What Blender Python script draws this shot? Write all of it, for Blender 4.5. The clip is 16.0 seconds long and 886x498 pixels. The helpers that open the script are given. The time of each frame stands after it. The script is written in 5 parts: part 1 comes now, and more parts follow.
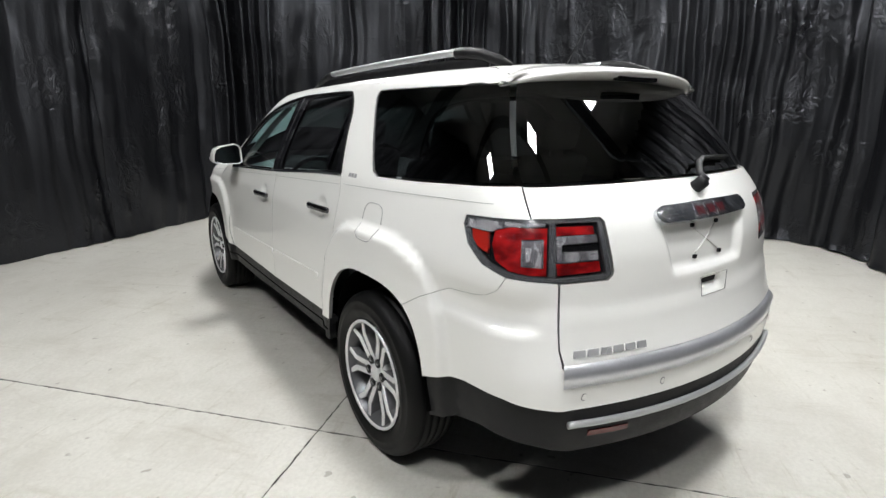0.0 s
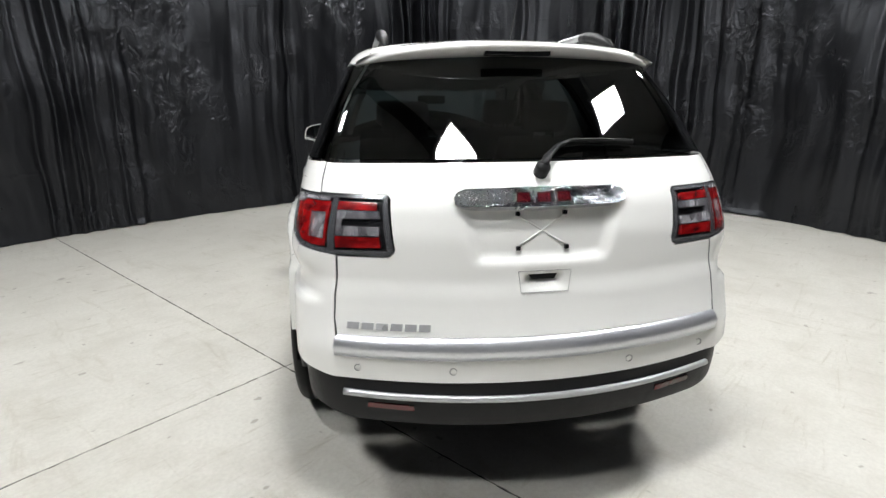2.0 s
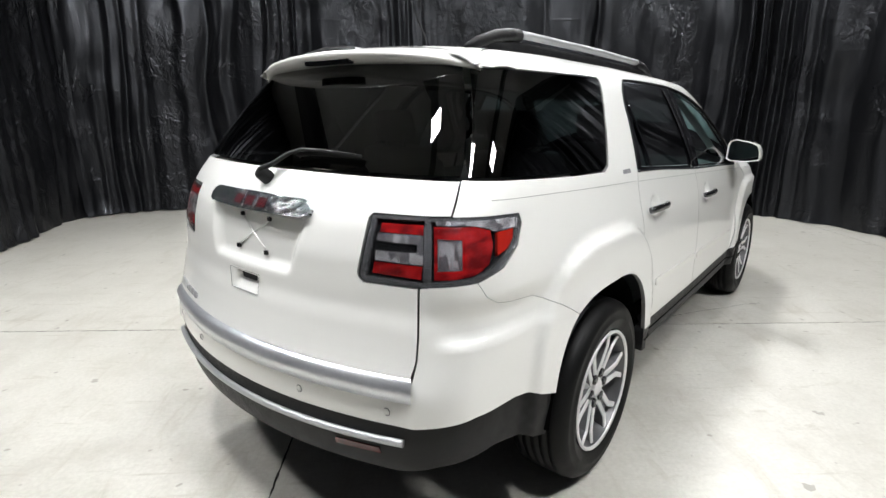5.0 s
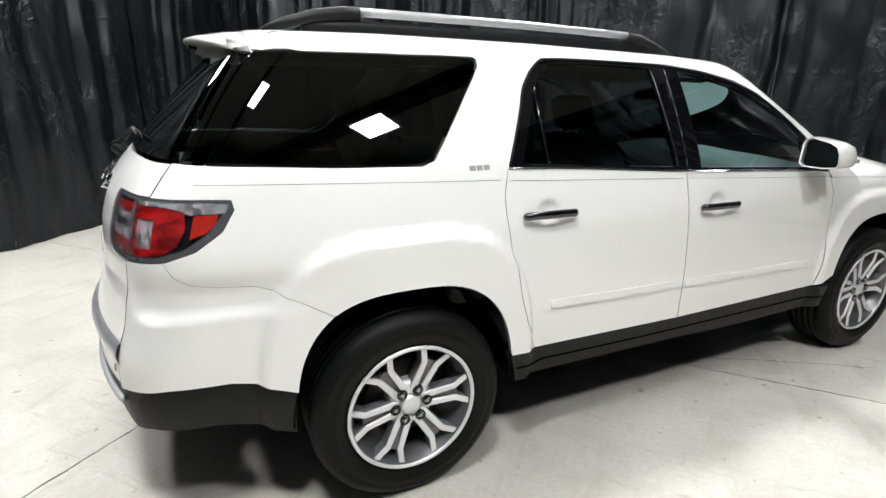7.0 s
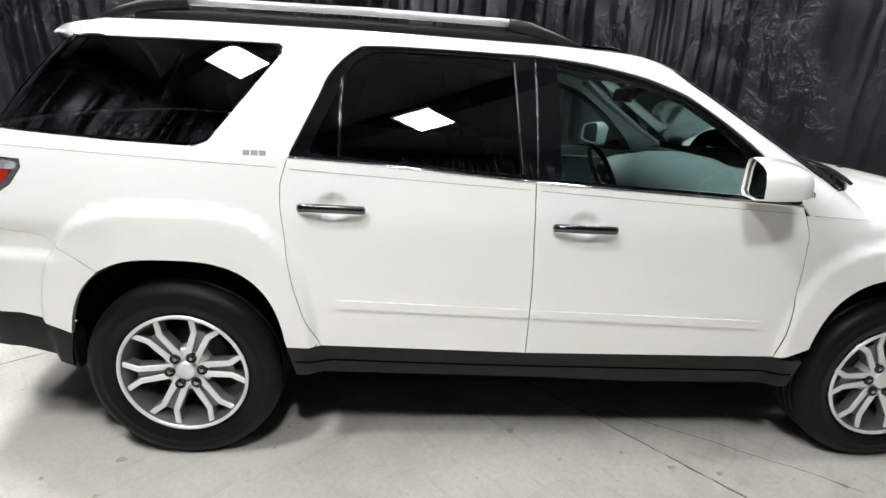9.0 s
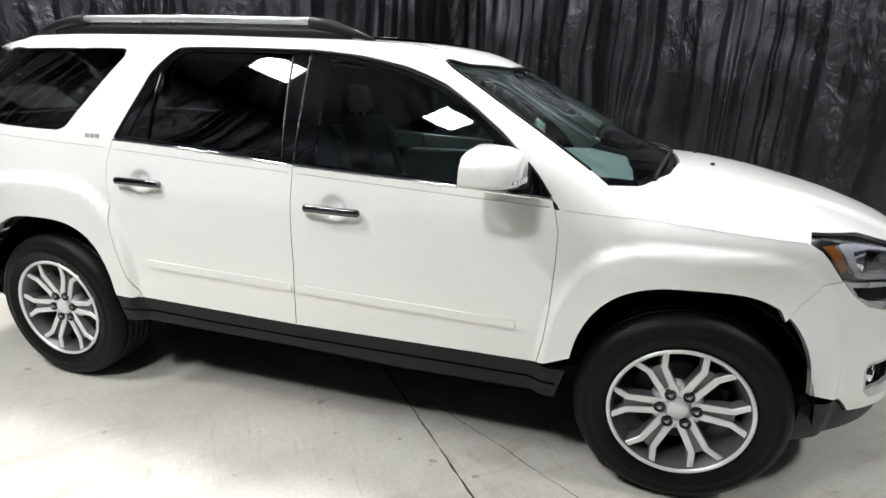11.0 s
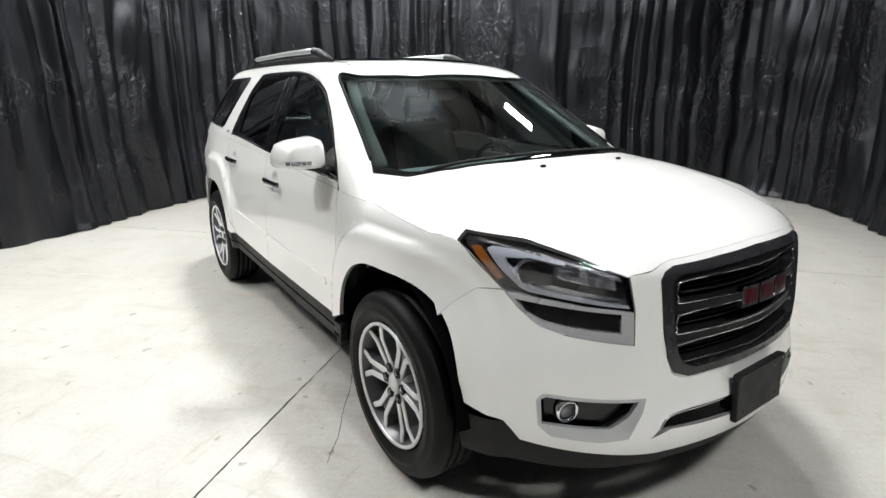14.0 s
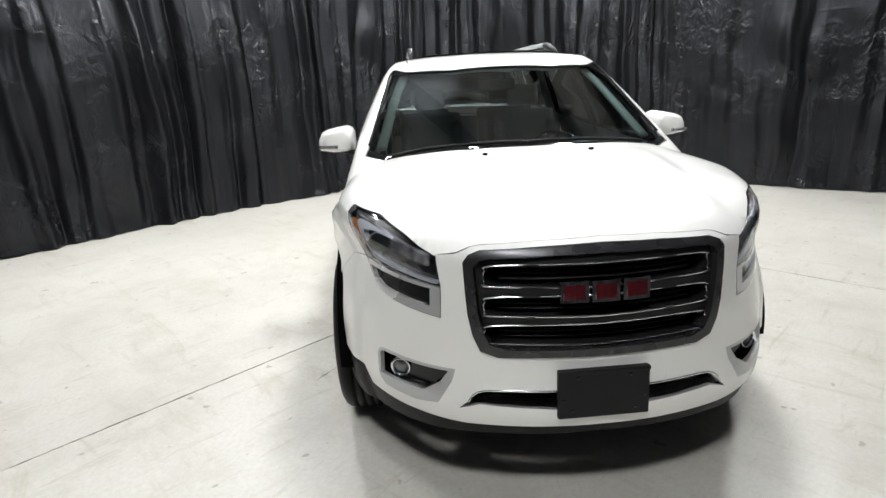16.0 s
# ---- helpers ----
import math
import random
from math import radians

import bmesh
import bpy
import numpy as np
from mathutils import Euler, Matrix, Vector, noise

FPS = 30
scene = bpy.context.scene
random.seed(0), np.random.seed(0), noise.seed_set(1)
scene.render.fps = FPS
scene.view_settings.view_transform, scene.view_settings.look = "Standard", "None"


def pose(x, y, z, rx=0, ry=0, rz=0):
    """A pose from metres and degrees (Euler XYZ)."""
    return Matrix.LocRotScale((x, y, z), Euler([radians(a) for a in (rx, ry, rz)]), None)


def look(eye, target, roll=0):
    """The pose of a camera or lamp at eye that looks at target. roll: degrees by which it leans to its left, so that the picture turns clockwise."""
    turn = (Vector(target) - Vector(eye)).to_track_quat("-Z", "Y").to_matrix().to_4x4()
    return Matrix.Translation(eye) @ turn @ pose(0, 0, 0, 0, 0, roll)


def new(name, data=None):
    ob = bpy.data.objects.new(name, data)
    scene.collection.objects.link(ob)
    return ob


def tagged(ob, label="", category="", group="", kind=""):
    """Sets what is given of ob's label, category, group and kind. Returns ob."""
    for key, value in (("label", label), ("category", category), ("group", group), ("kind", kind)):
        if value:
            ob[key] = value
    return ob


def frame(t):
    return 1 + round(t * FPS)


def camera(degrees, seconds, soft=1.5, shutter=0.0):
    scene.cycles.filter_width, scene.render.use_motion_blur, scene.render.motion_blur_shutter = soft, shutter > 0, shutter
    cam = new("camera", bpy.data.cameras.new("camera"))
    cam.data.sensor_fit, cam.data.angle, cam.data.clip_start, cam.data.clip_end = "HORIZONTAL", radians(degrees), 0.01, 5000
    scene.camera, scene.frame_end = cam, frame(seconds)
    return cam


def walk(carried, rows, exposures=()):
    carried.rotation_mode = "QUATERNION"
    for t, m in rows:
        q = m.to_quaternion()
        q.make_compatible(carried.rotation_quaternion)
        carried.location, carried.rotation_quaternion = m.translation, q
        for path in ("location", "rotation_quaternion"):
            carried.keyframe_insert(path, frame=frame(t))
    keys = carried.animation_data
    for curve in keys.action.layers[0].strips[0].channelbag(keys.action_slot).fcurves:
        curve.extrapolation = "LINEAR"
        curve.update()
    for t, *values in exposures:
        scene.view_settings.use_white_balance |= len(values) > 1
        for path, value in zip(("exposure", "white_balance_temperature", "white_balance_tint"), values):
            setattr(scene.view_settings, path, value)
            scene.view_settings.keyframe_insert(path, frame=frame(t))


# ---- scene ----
cam = camera(80.3, 16.0)
PATH = [
    (0, (-1.972, -3.535, 1.579), (-0.858, -1.951, 1.079), 0.3),
    (0.5, (-1.653, -3.806, 1.581), (-0.786, -2.077, 1.072), -0.4),
    (1, (-1.329, -4.02, 1.561), (-0.674, -2.208, 1.025), -2.7),
    (1.5, (-0.949, -4.118, 1.558), (-0.529, -2.244, 1.001), -1.2),
    (2, (-0.588, -4.197, 1.559), (-0.309, -2.296, 1.006), -0.3),
    (2.5, (-0.234, -4.254, 1.562), (-0.231, -2.331, 1.013), -2.2),
    (3, (0.199, -4.2, 1.531), (-0.042, -2.276, 1.04), -1.0),
    (5.5, (1.958, -3.204, 1.572), (0.595, -1.842, 1.037), -0.5),
    (6, (2.169, -2.847, 1.594), (0.685, -1.622, 1.05), -0.2),
    (6.5, (2.408, -2.511, 1.575), (0.782, -1.487, 1.021), 2.1),
    (7, (2.608, -2.169, 1.574), (0.883, -1.346, 0.986), 0.5),
    (7.5, (2.759, -1.76, 1.571), (0.973, -1.076, 0.986), 0.4),
    (8, (2.912, -1.364, 1.587), (1.07, -0.877, 0.978), 2.0),
    (10.5, (2.91, 0.666, 1.529), (1.024, 0.311, 0.965), 1.3),
    (11, (2.87, 1.102, 1.548), (1.03, 0.588, 0.955), 1.3),
    (11.5, (2.809, 1.466, 1.489), (1.031, 0.761, 0.906), 0.1),
    (12, (2.632, 1.818, 1.53), (0.937, 0.945, 0.926), -0.4),
    (12.5, (2.501, 2.185, 1.526), (0.93, 1.095, 0.936), -0.0),
    (13, (2.327, 2.54, 1.526), (0.915, 1.266, 0.906), -1.4),
    (13.5, (2.065, 2.869, 1.523), (0.785, 1.456, 0.916), 0.5),
    (14, (1.871, 3.219, 1.513), (0.787, 1.63, 0.965), -0.4),
    (14.5, (1.647, 3.487, 1.521), (0.743, 1.805, 0.925), -2.8),
    (15, (1.302, 3.674, 1.565), (0.58, 1.915, 0.945), -0.2),
    (15.5, (0.984, 3.872, 1.546), (0.572, 1.996, 0.99), -0.3),
    (16, (0.64, 3.987, 1.524), (0.506, 2.077, 0.945), -2.6),
]
walk(cam, [(t, look(eye, target, roll)) for t, eye, target, roll in PATH], ((0, -0.26), (2.5, -0.22), (6.0, -0.08), (8.0, -0.02), (10.5, 0.07), (13.0, 0.12), (15.0, 0.08), (16.0, 0.06)))

# ---- world and exposure ----
world = bpy.data.worlds.new("hall_dark")
world.use_nodes = True
world.node_tree.nodes["Background"].inputs[0].default_value = (0.02, 0.02, 0.022, 1)
world.node_tree.nodes["Background"].inputs[1].default_value = 0.3
scene.world = world


# ---- materials ----
class Nodes:
    """A small helper that builds one node material."""

    def __init__(self, name):
        self.mat = bpy.data.materials.new(name)
        self.mat.use_nodes = True
        self.t = self.mat.node_tree
        self.b = self.t.nodes["Principled BSDF"]
        self.coord = None

    def set(self, **kw):
        for k, v in kw.items():
            k = k.replace("_", " ")
            if isinstance(v, tuple) and len(v) == 3:
                v = (*v, 1)
            self.b.inputs[k].default_value = v
        return self

    def node(self, kind, **inputs):
        n = self.t.nodes.new(kind)
        for k, v in inputs.items():
            k = k.replace("_", " ")
            if isinstance(v, bpy.types.NodeSocket):
                self.t.links.new(v, n.inputs[k])
            else:
                n.inputs[k].default_value = v
        return n

    def link(self, a, b):
        self.t.links.new(a, self.b.inputs[b] if isinstance(b, str) else b)

    def where(self, scale=(1, 1, 1)):
        c = self.t.nodes.new("ShaderNodeTexCoord")
        m = self.t.nodes.new("ShaderNodeMapping")
        m.inputs["Scale"].default_value = scale
        self.t.links.new(c.outputs["Object"], m.inputs["Vector"])
        return m.outputs[0]

    def noise(self, scale, detail=4.0, rough=0.55, stretch=(1, 1, 1), distort=0.0):
        n = self.node("ShaderNodeTexNoise", Vector=self.where(stretch), Scale=scale, Detail=detail, Roughness=rough, Distortion=distort)
        return n.outputs["Fac"]

    def ramp(self, fac, stops):
        r = self.t.nodes.new("ShaderNodeValToRGB")
        els = r.color_ramp.elements
        while len(els) < len(stops):
            els.new(0.5)
        for e, (p, c) in zip(els, stops):
            e.position = p
            e.color = (*c, 1) if isinstance(c, tuple) else (c, c, c, 1)
        self.t.links.new(fac, r.inputs[0])
        return r.outputs[0]

    def mix(self, fac, a, b, mode="MIX"):
        m = self.t.nodes.new("ShaderNodeMix")
        m.data_type, m.blend_type = "RGBA", mode
        for sock, v in ((m.inputs[0], fac), (m.inputs[6], a), (m.inputs[7], b)):
            if isinstance(v, bpy.types.NodeSocket):
                self.t.links.new(v, sock)
            else:
                sock.default_value = (*v, 1) if isinstance(v, tuple) else v
        return m.outputs[2]

    def bump(self, height, strength=0.2, distance=0.01, normal=None):
        n = self.node("ShaderNodeBump", Strength=strength, Distance=distance, Height=height)
        if normal is not None:
            self.t.links.new(normal, n.inputs["Normal"])
        self.t.links.new(n.outputs[0], self.b.inputs["Normal"])
        return n.outputs[0]


def plain(name, colour, rough=0.5, metal=0.0, grain=0.12, scale=60.0, relief=0.05, coat=0.0, spec=0.5):
    """A plain surface with two scales of slight variation."""
    m = Nodes(name).set(Roughness=rough, Metallic=metal, Coat_Weight=coat, Specular_IOR_Level=spec)
    big = m.noise(scale / 12, 3)
    fine = m.noise(scale, 5)
    lo = tuple(c * (1 - grain) for c in colour)
    hi = tuple(min(1, c * (1 + grain)) for c in colour)
    m.link(m.mix(fine, m.mix(big, lo, colour), m.mix(big, colour, hi)), "Base Color")
    m.link(m.ramp(big, [(0.3, max(0, rough - 0.06)), (0.75, min(1, rough + 0.08))]), "Roughness")
    if relief:
        m.bump(fine, relief, 0.004)
    return m.mat


def concrete_material():
    m = Nodes("sealed_concrete")
    big = m.noise(0.55, 5, 0.6, distort=0.4)
    mid = m.noise(3.2, 6, 0.65)
    fine = m.noise(45, 6, 0.7)
    base = m.mix(m.ramp(big, [(0.3, 0.0), (0.7, 1.0)]), (0.51, 0.495, 0.45), (0.61, 0.595, 0.545))
    base = m.mix(m.ramp(mid, [(0.32, 0.55), (0.55, 0.0)]), base, (0.41, 0.39, 0.34))
    base = m.mix(m.ramp(fine, [(0.35, 0.35), (0.6, 0.0)]), base, (0.38, 0.36, 0.33))
    streak = m.noise(2.2, 7, 0.72, stretch=(2.5, 0.5, 1), distort=1.2)
    base = m.mix(m.ramp(streak, [(0.55, 0.0), (0.73, 0.42)]), base, (0.30, 0.265, 0.20))
    scuff = m.noise(5.5, 8, 0.75, stretch=(0.35, 2.2, 1), distort=0.8)
    base = m.mix(m.ramp(scuff, [(0.57, 0.0), (0.68, 0.5)]), base, (0.33, 0.30, 0.24))
    speck = m.noise(9.0, 2, 0.5)
    base = m.mix(m.ramp(speck, [(0.70, 0.0), (0.73, 0.6)]), base, (0.20, 0.18, 0.15))
    m.link(base, "Base Color")
    m.link(m.ramp(mid, [(0.3, 0.30), (0.75, 0.48)]), "Roughness")
    m.bump(fine, 0.12, 0.003)
    return m.mat


def curtain_material():
    m = Nodes("black_drape_cloth").set(Specular_IOR_Level=0.46, Specular_Tint=(0.88, 0.91, 1.0))
    wr = m.noise(2.6, 5, 0.55, stretch=(1, 1, 0.4), distort=0.7)
    crinkle = m.node("ShaderNodeTexNoise", Vector=m.where((1, 1, 0.75)), Scale=8.5, Detail=4.0, Roughness=0.5, Distortion=1.3).outputs["Fac"]
    ridge = m.ramp(crinkle, [(0.38, 0.0), (0.64, 1.0)])
    where_wrinkled = m.ramp(m.noise(1.1, 3, 0.6), [(0.46, 0.0), (0.62, 1.0)])
    wrinkle = m.mix(1.0, ridge, where_wrinkled, "MULTIPLY")
    # creases left from folding, level and about half a metre apart
    level = m.node("ShaderNodeTexWave", Vector=m.where((0.001, 0.001, 1)), Scale=0.62, Distortion=0.35, Detail=2.0)
    level.bands_direction = "Z"
    crease = m.mix(1.0, m.ramp(level.outputs["Fac"], [(0.985, 0.0), (1.0, 1.0)]), m.ramp(m.noise(1.7, 3), [(0.50, 0.0), (0.66, 1.0)]), "MULTIPLY")
    weave = m.noise(420, 2)
    m.link(m.mix(wr, (0.0028, 0.0029, 0.0034), (0.0066, 0.0068, 0.0078)), "Base Color")
    m.link(m.ramp(wr, [(0.3, 0.27), (0.7, 0.42)]), "Roughness")
    a = m.node("ShaderNodeBump", Strength=0.35, Distance=0.05, Height=wr).outputs[0]
    b = m.node("ShaderNodeBump", Strength=0.45, Distance=0.03, Height=wrinkle, Normal=a).outputs[0]
    c = m.node("ShaderNodeBump", Strength=0.3, Distance=0.008, Height=crease, Normal=b).outputs[0]
    m.bump(weave, 0.05, 0.001, c)
    return m.mat


def glow_material(name, colour, strength):
    m = Nodes(name).set(Base_Color=(0.8, 0.8, 0.8), Emission_Color=colour, Emission_Strength=strength)
    return m.mat


CONCRETE = concrete_material()
DRAPE = curtain_material()
PANEL_GLOW = glow_material("led_panel_glow", (0.985, 0.995, 1.0), 178.0)
STEEL = plain("painted_grey_steel", (0.10, 0.10, 0.105), 0.55)
DECK = plain("grey_roof_deck", (0.50, 0.50, 0.50), 0.7)
CEIL = plain("dark_roof_deck", (0.035, 0.036, 0.04), 0.7)
WHITE_METAL = plain("white_enamel_metal", (0.7, 0.7, 0.7), 0.4)


# ---- mesh helpers ----
def mesh_from(name, verts, faces, smooth=True):
    me = bpy.data.meshes.new(name)
    me.from_pydata([tuple(float(c) for c in v) for v in verts], [], [tuple(int(i) for i in f) for f in faces])
    if smooth:
        me.shade_smooth()
    me.update()
    return me


def put(name, me, mat, parent=None, label="", category="", kind="", group=""):
    ob = new(name, me)
    if mat is not None:
        me.materials.clear()
        me.materials.append(mat)
    ob.parent = parent
    return tagged(ob, label, category, group, kind)


def part(name, bm, mat, parent, label="", smooth=False):
    me = bpy.data.meshes.new(name)
    bm.normal_update()
    bm.to_mesh(me)
    bm.free()
    if smooth:
        me.shade_smooth()
    return put(name, me, mat, parent, label)


def box(bm, cx, cy, cz, sx, sy, sz, m=None, bevel=0.0):
    """A box with its centre and full sizes, turned by m, its edges rounded by bevel."""
    t = Matrix.Translation((cx, cy, cz)) @ (m or Matrix()) @ Matrix.Diagonal((sx, sy, sz, 1))
    made = bmesh.ops.create_cube(bm, size=1.0, matrix=t)["verts"]
    if bevel:
        edges = list({e for v in made for e in v.link_edges})
        bmesh.ops.bevel(bm, geom=edges, offset=bevel, segments=2, affect="EDGES", profile=0.6)
    return bm


def empty(name, label="", category="", group=""):
    return tagged(new(name), label, category, group)


# ---- floor, ceiling ----
# Saw-cut joints of the slab: two families of lines at right angles, crossing at KNOT.
KNOT = Vector((-1.125, -1.225))
JOINT_A = Vector((0.653, -0.757)).normalized()
JOINT_B = Vector((0.757, 0.653)).normalized()


def floor_slabs():
    """Slabs between the saw cuts; each slab is a piece of its own, the cut is a real groove."""
    base = bmesh.new()
    box(base, 0, 0, -0.103, 26, 26, 0.2)
    floor = part("floor", base, STEEL_DARK, None)
    tagged(floor, "pale sealed concrete floor with saw-cut joints", "floor", kind="structure")
    size, gap = 6.0, 0.009
    turn = math.atan2(JOINT_B.y, JOINT_B.x)
    for i in range(-2, 3):
        for j in range(-2, 3):
            bm = bmesh.new()
            w = size - gap
            n = 300
            pts = []
            for k in range(4 * n):
                side, f = divmod(k, n)
                f /= n
                x, y = [(f, 0), (1, f), (1 - f, 1), (0, 1 - f)][side]
                wob = 0.006 * noise.noise(Vector((i * 7 + x * 130, j * 5 + y * 130, 0.3)))
                pts.append((gap / 2 + x * w + wob, gap / 2 + y * w + wob))
            top = [bm.verts.new((x, y, 0)) for x, y in pts]
            low = [bm.verts.new((x, y, -0.02)) for x, y in pts]
            bm.faces.new(top)
            for k in range(len(pts)):
                q = (k + 1) % len(pts)
                bm.faces.new((top[k], low[k], low[q], top[q]))
            slab = part("slab", bm, CONCRETE, floor)
            slab.matrix_basis = Matrix.Translation((KNOT.x, KNOT.y, 0)) @ Matrix.Rotation(turn, 4, "Z") @ Matrix.Translation((i * size, j * size, 0))
    return floor


STEEL_DARK = plain("joint_filler", (0.02, 0.019, 0.017), 0.95)
floor_slabs()

# a hairline crack beside the car
CRACK = [(0.62, 0.42), (0.70, 0.55), (0.80, 0.72), (0.86, 0.83), (0.97, 0.99), (1.08, 1.18), (1.2, 1.33)]
bm = bmesh.new()
prev = None
for k in range(61):
    f = k / 60 * (len(CRACK) - 1)
    i = min(int(f), len(CRACK) - 2)
    a, b = Vector(CRACK[i]), Vector(CRACK[i + 1])
    p = a.lerp(b, f - i)
    d = (b - a).normalized()
    w = 0.0012 + 0.0026 * abs(noise.noise(Vector((k * 0.37, 2.0, 0))))
    off = 0.006 * noise.noise(Vector((k * 0.5, 0, 1)))
    q = [bm.verts.new((p.x - d.y * (off + sg * w), p.y + d.x * (off + sg * w), 0.001)) for sg in (-1, 1)]
    if prev:
        bm.faces.new((prev[0], q[0], q[1], prev[1]))
    prev = q
part("hairline_crack", bm, STEEL_DARK, bpy.data.objects["floor"])

CEIL_Z = 5.2
bm = bmesh.new()
box(bm, 0, 0, CEIL_Z + 0.1, 26, 26, 0.2)
tagged(part("ceiling", bm, DECK, None), "grey roof deck over the hall", "ceiling", kind="structure")
for k in range(-3, 4):
    bm = bmesh.new()
    for dz, w, h in ((0.0, 0.26, 0.02), (-0.30, 0.26, 0.02), (-0.15, 0.03, 0.28)):
        box(bm, 0, 0, CEIL_Z - 0.012 + dz, w, 24, h)
    o = part("roof_beam", bm, CEIL, None)
    tagged(o, "dark painted steel roof beam", "beam", "roof beams", "structure")
    o.matrix_basis = Matrix.Rotation(radians(41), 4, "Z") @ Matrix.Translation((k * 2.6, 0, 0))
for k, (cx, cy, sx, sy) in enumerate(((0, 12.9, 26, 0.2), (0, -12.9, 26, 0.2), (12.9, 0, 0.2, 25.6), (-12.9, 0, 0.2, 25.6))):
    bm = bmesh.new()
    box(bm, cx, cy, CEIL_Z / 2, sx, sy, CEIL_Z)
    tagged(part("wall_" + ("north", "south", "east", "west")[k], bm, CEIL, None), "dark plain hall wall behind the drapes", "wall", kind="structure")

# ---- LED panels under the ceiling ----
LAMP_Z = 4.5
# the last two panels are unseen, added to light the nose and tail
LAMPS = [(2.4, -2.4), (3.65, -0.5), (-0.25, -3.2), (-3.5, -0.9), (-0.3, 1.12), (1.0, 4.7), (-2.4, -4.2)]


def ceiling_light(x, y, z, w, d, turn):
    e = empty("ceiling_light", "white square LED panel light hung under the roof", "ceiling light", "panel lights")
    bm = bmesh.new()
    for sx, sy, ww, dd in ((0, d / 2, w + 0.06, 0.03), (0, -d / 2, w + 0.06, 0.03), (w / 2, 0, 0.03, d - 0.03), (-w / 2, 0, 0.03, d - 0.03)):
        box(bm, sx, sy, 0, ww, dd, 0.06)
    box(bm, 0, 0, 0.04, w, d, 0.02)
    for s in (-1, 1):
        box(bm, s * w * 0.4, 0, (CEIL_Z - z) / 2 + 0.04, 0.01, 0.01, CEIL_Z - z - 0.02)
    part("frame", bm, WHITE_METAL, e)
    bm = bmesh.new()
    box(bm, 0, 0, -0.005, w - 0.03, d - 0.03, 0.02)
    part("diffuser", bm, PANEL_GLOW, e)
    e.matrix_basis = Matrix.Translation((x, y, z)) @ Matrix.Rotation(radians(turn), 4, "Z")
    return e


for lx, ly in LAMPS:
    ceiling_light(lx, ly, LAMP_Z, 0.54, 0.54, 41)

# ---- drapes all round ----
CURTAIN_LINE = [(-7.0, -0.9), (-6.4, 0.5), (-5.2, 1.5), (-4.3, 2.3), (-3.3, 3.1), (-2.3, 3.75), (-1.2, 4.5), (-0.2, 5.2), (0.6, 5.5), (1.6, 5.2), (2.6, 4.6), (3.3, 4.0), (3.95, 3.14), (4.5, 2.2), (4.95, 0.9), (5.4, -0.4), (5.4, -1.3), (4.6, -2.1), (3.8, -2.9), (2.9, -3.7), (1.9, -4.5), (1.0, -5.4), (0.1, -6.1), (-0.7, -6.5), (-1.8, -5.9), (-2.8, -4.9), (-3.7, -3.9), (-4.9, -2.8), (-5.9, -2.0)]


def spline(points, steps, closed=True):
    """Catmull-Rom through the points."""
    out = []
    n = len(points)
    P = [Vector(p) for p in points]
    for i in range(n if closed else n - 1):
        g = (lambda k: P[k % n]) if closed else (lambda k: P[max(0, min(n - 1, k))])
        a, b, c, d = g(i - 1), g(i), g(i + 1), g(i + 2)
        for s in range(steps):
            t = s / steps
            out.append(0.5 * ((2 * b) + (c - a) * t + (2 * a - 5 * b + 4 * c - d) * t * t + (3 * b - 3 * c + d - a) * t ** 3))
    if not closed:
        out.append(P[-1])
    return out


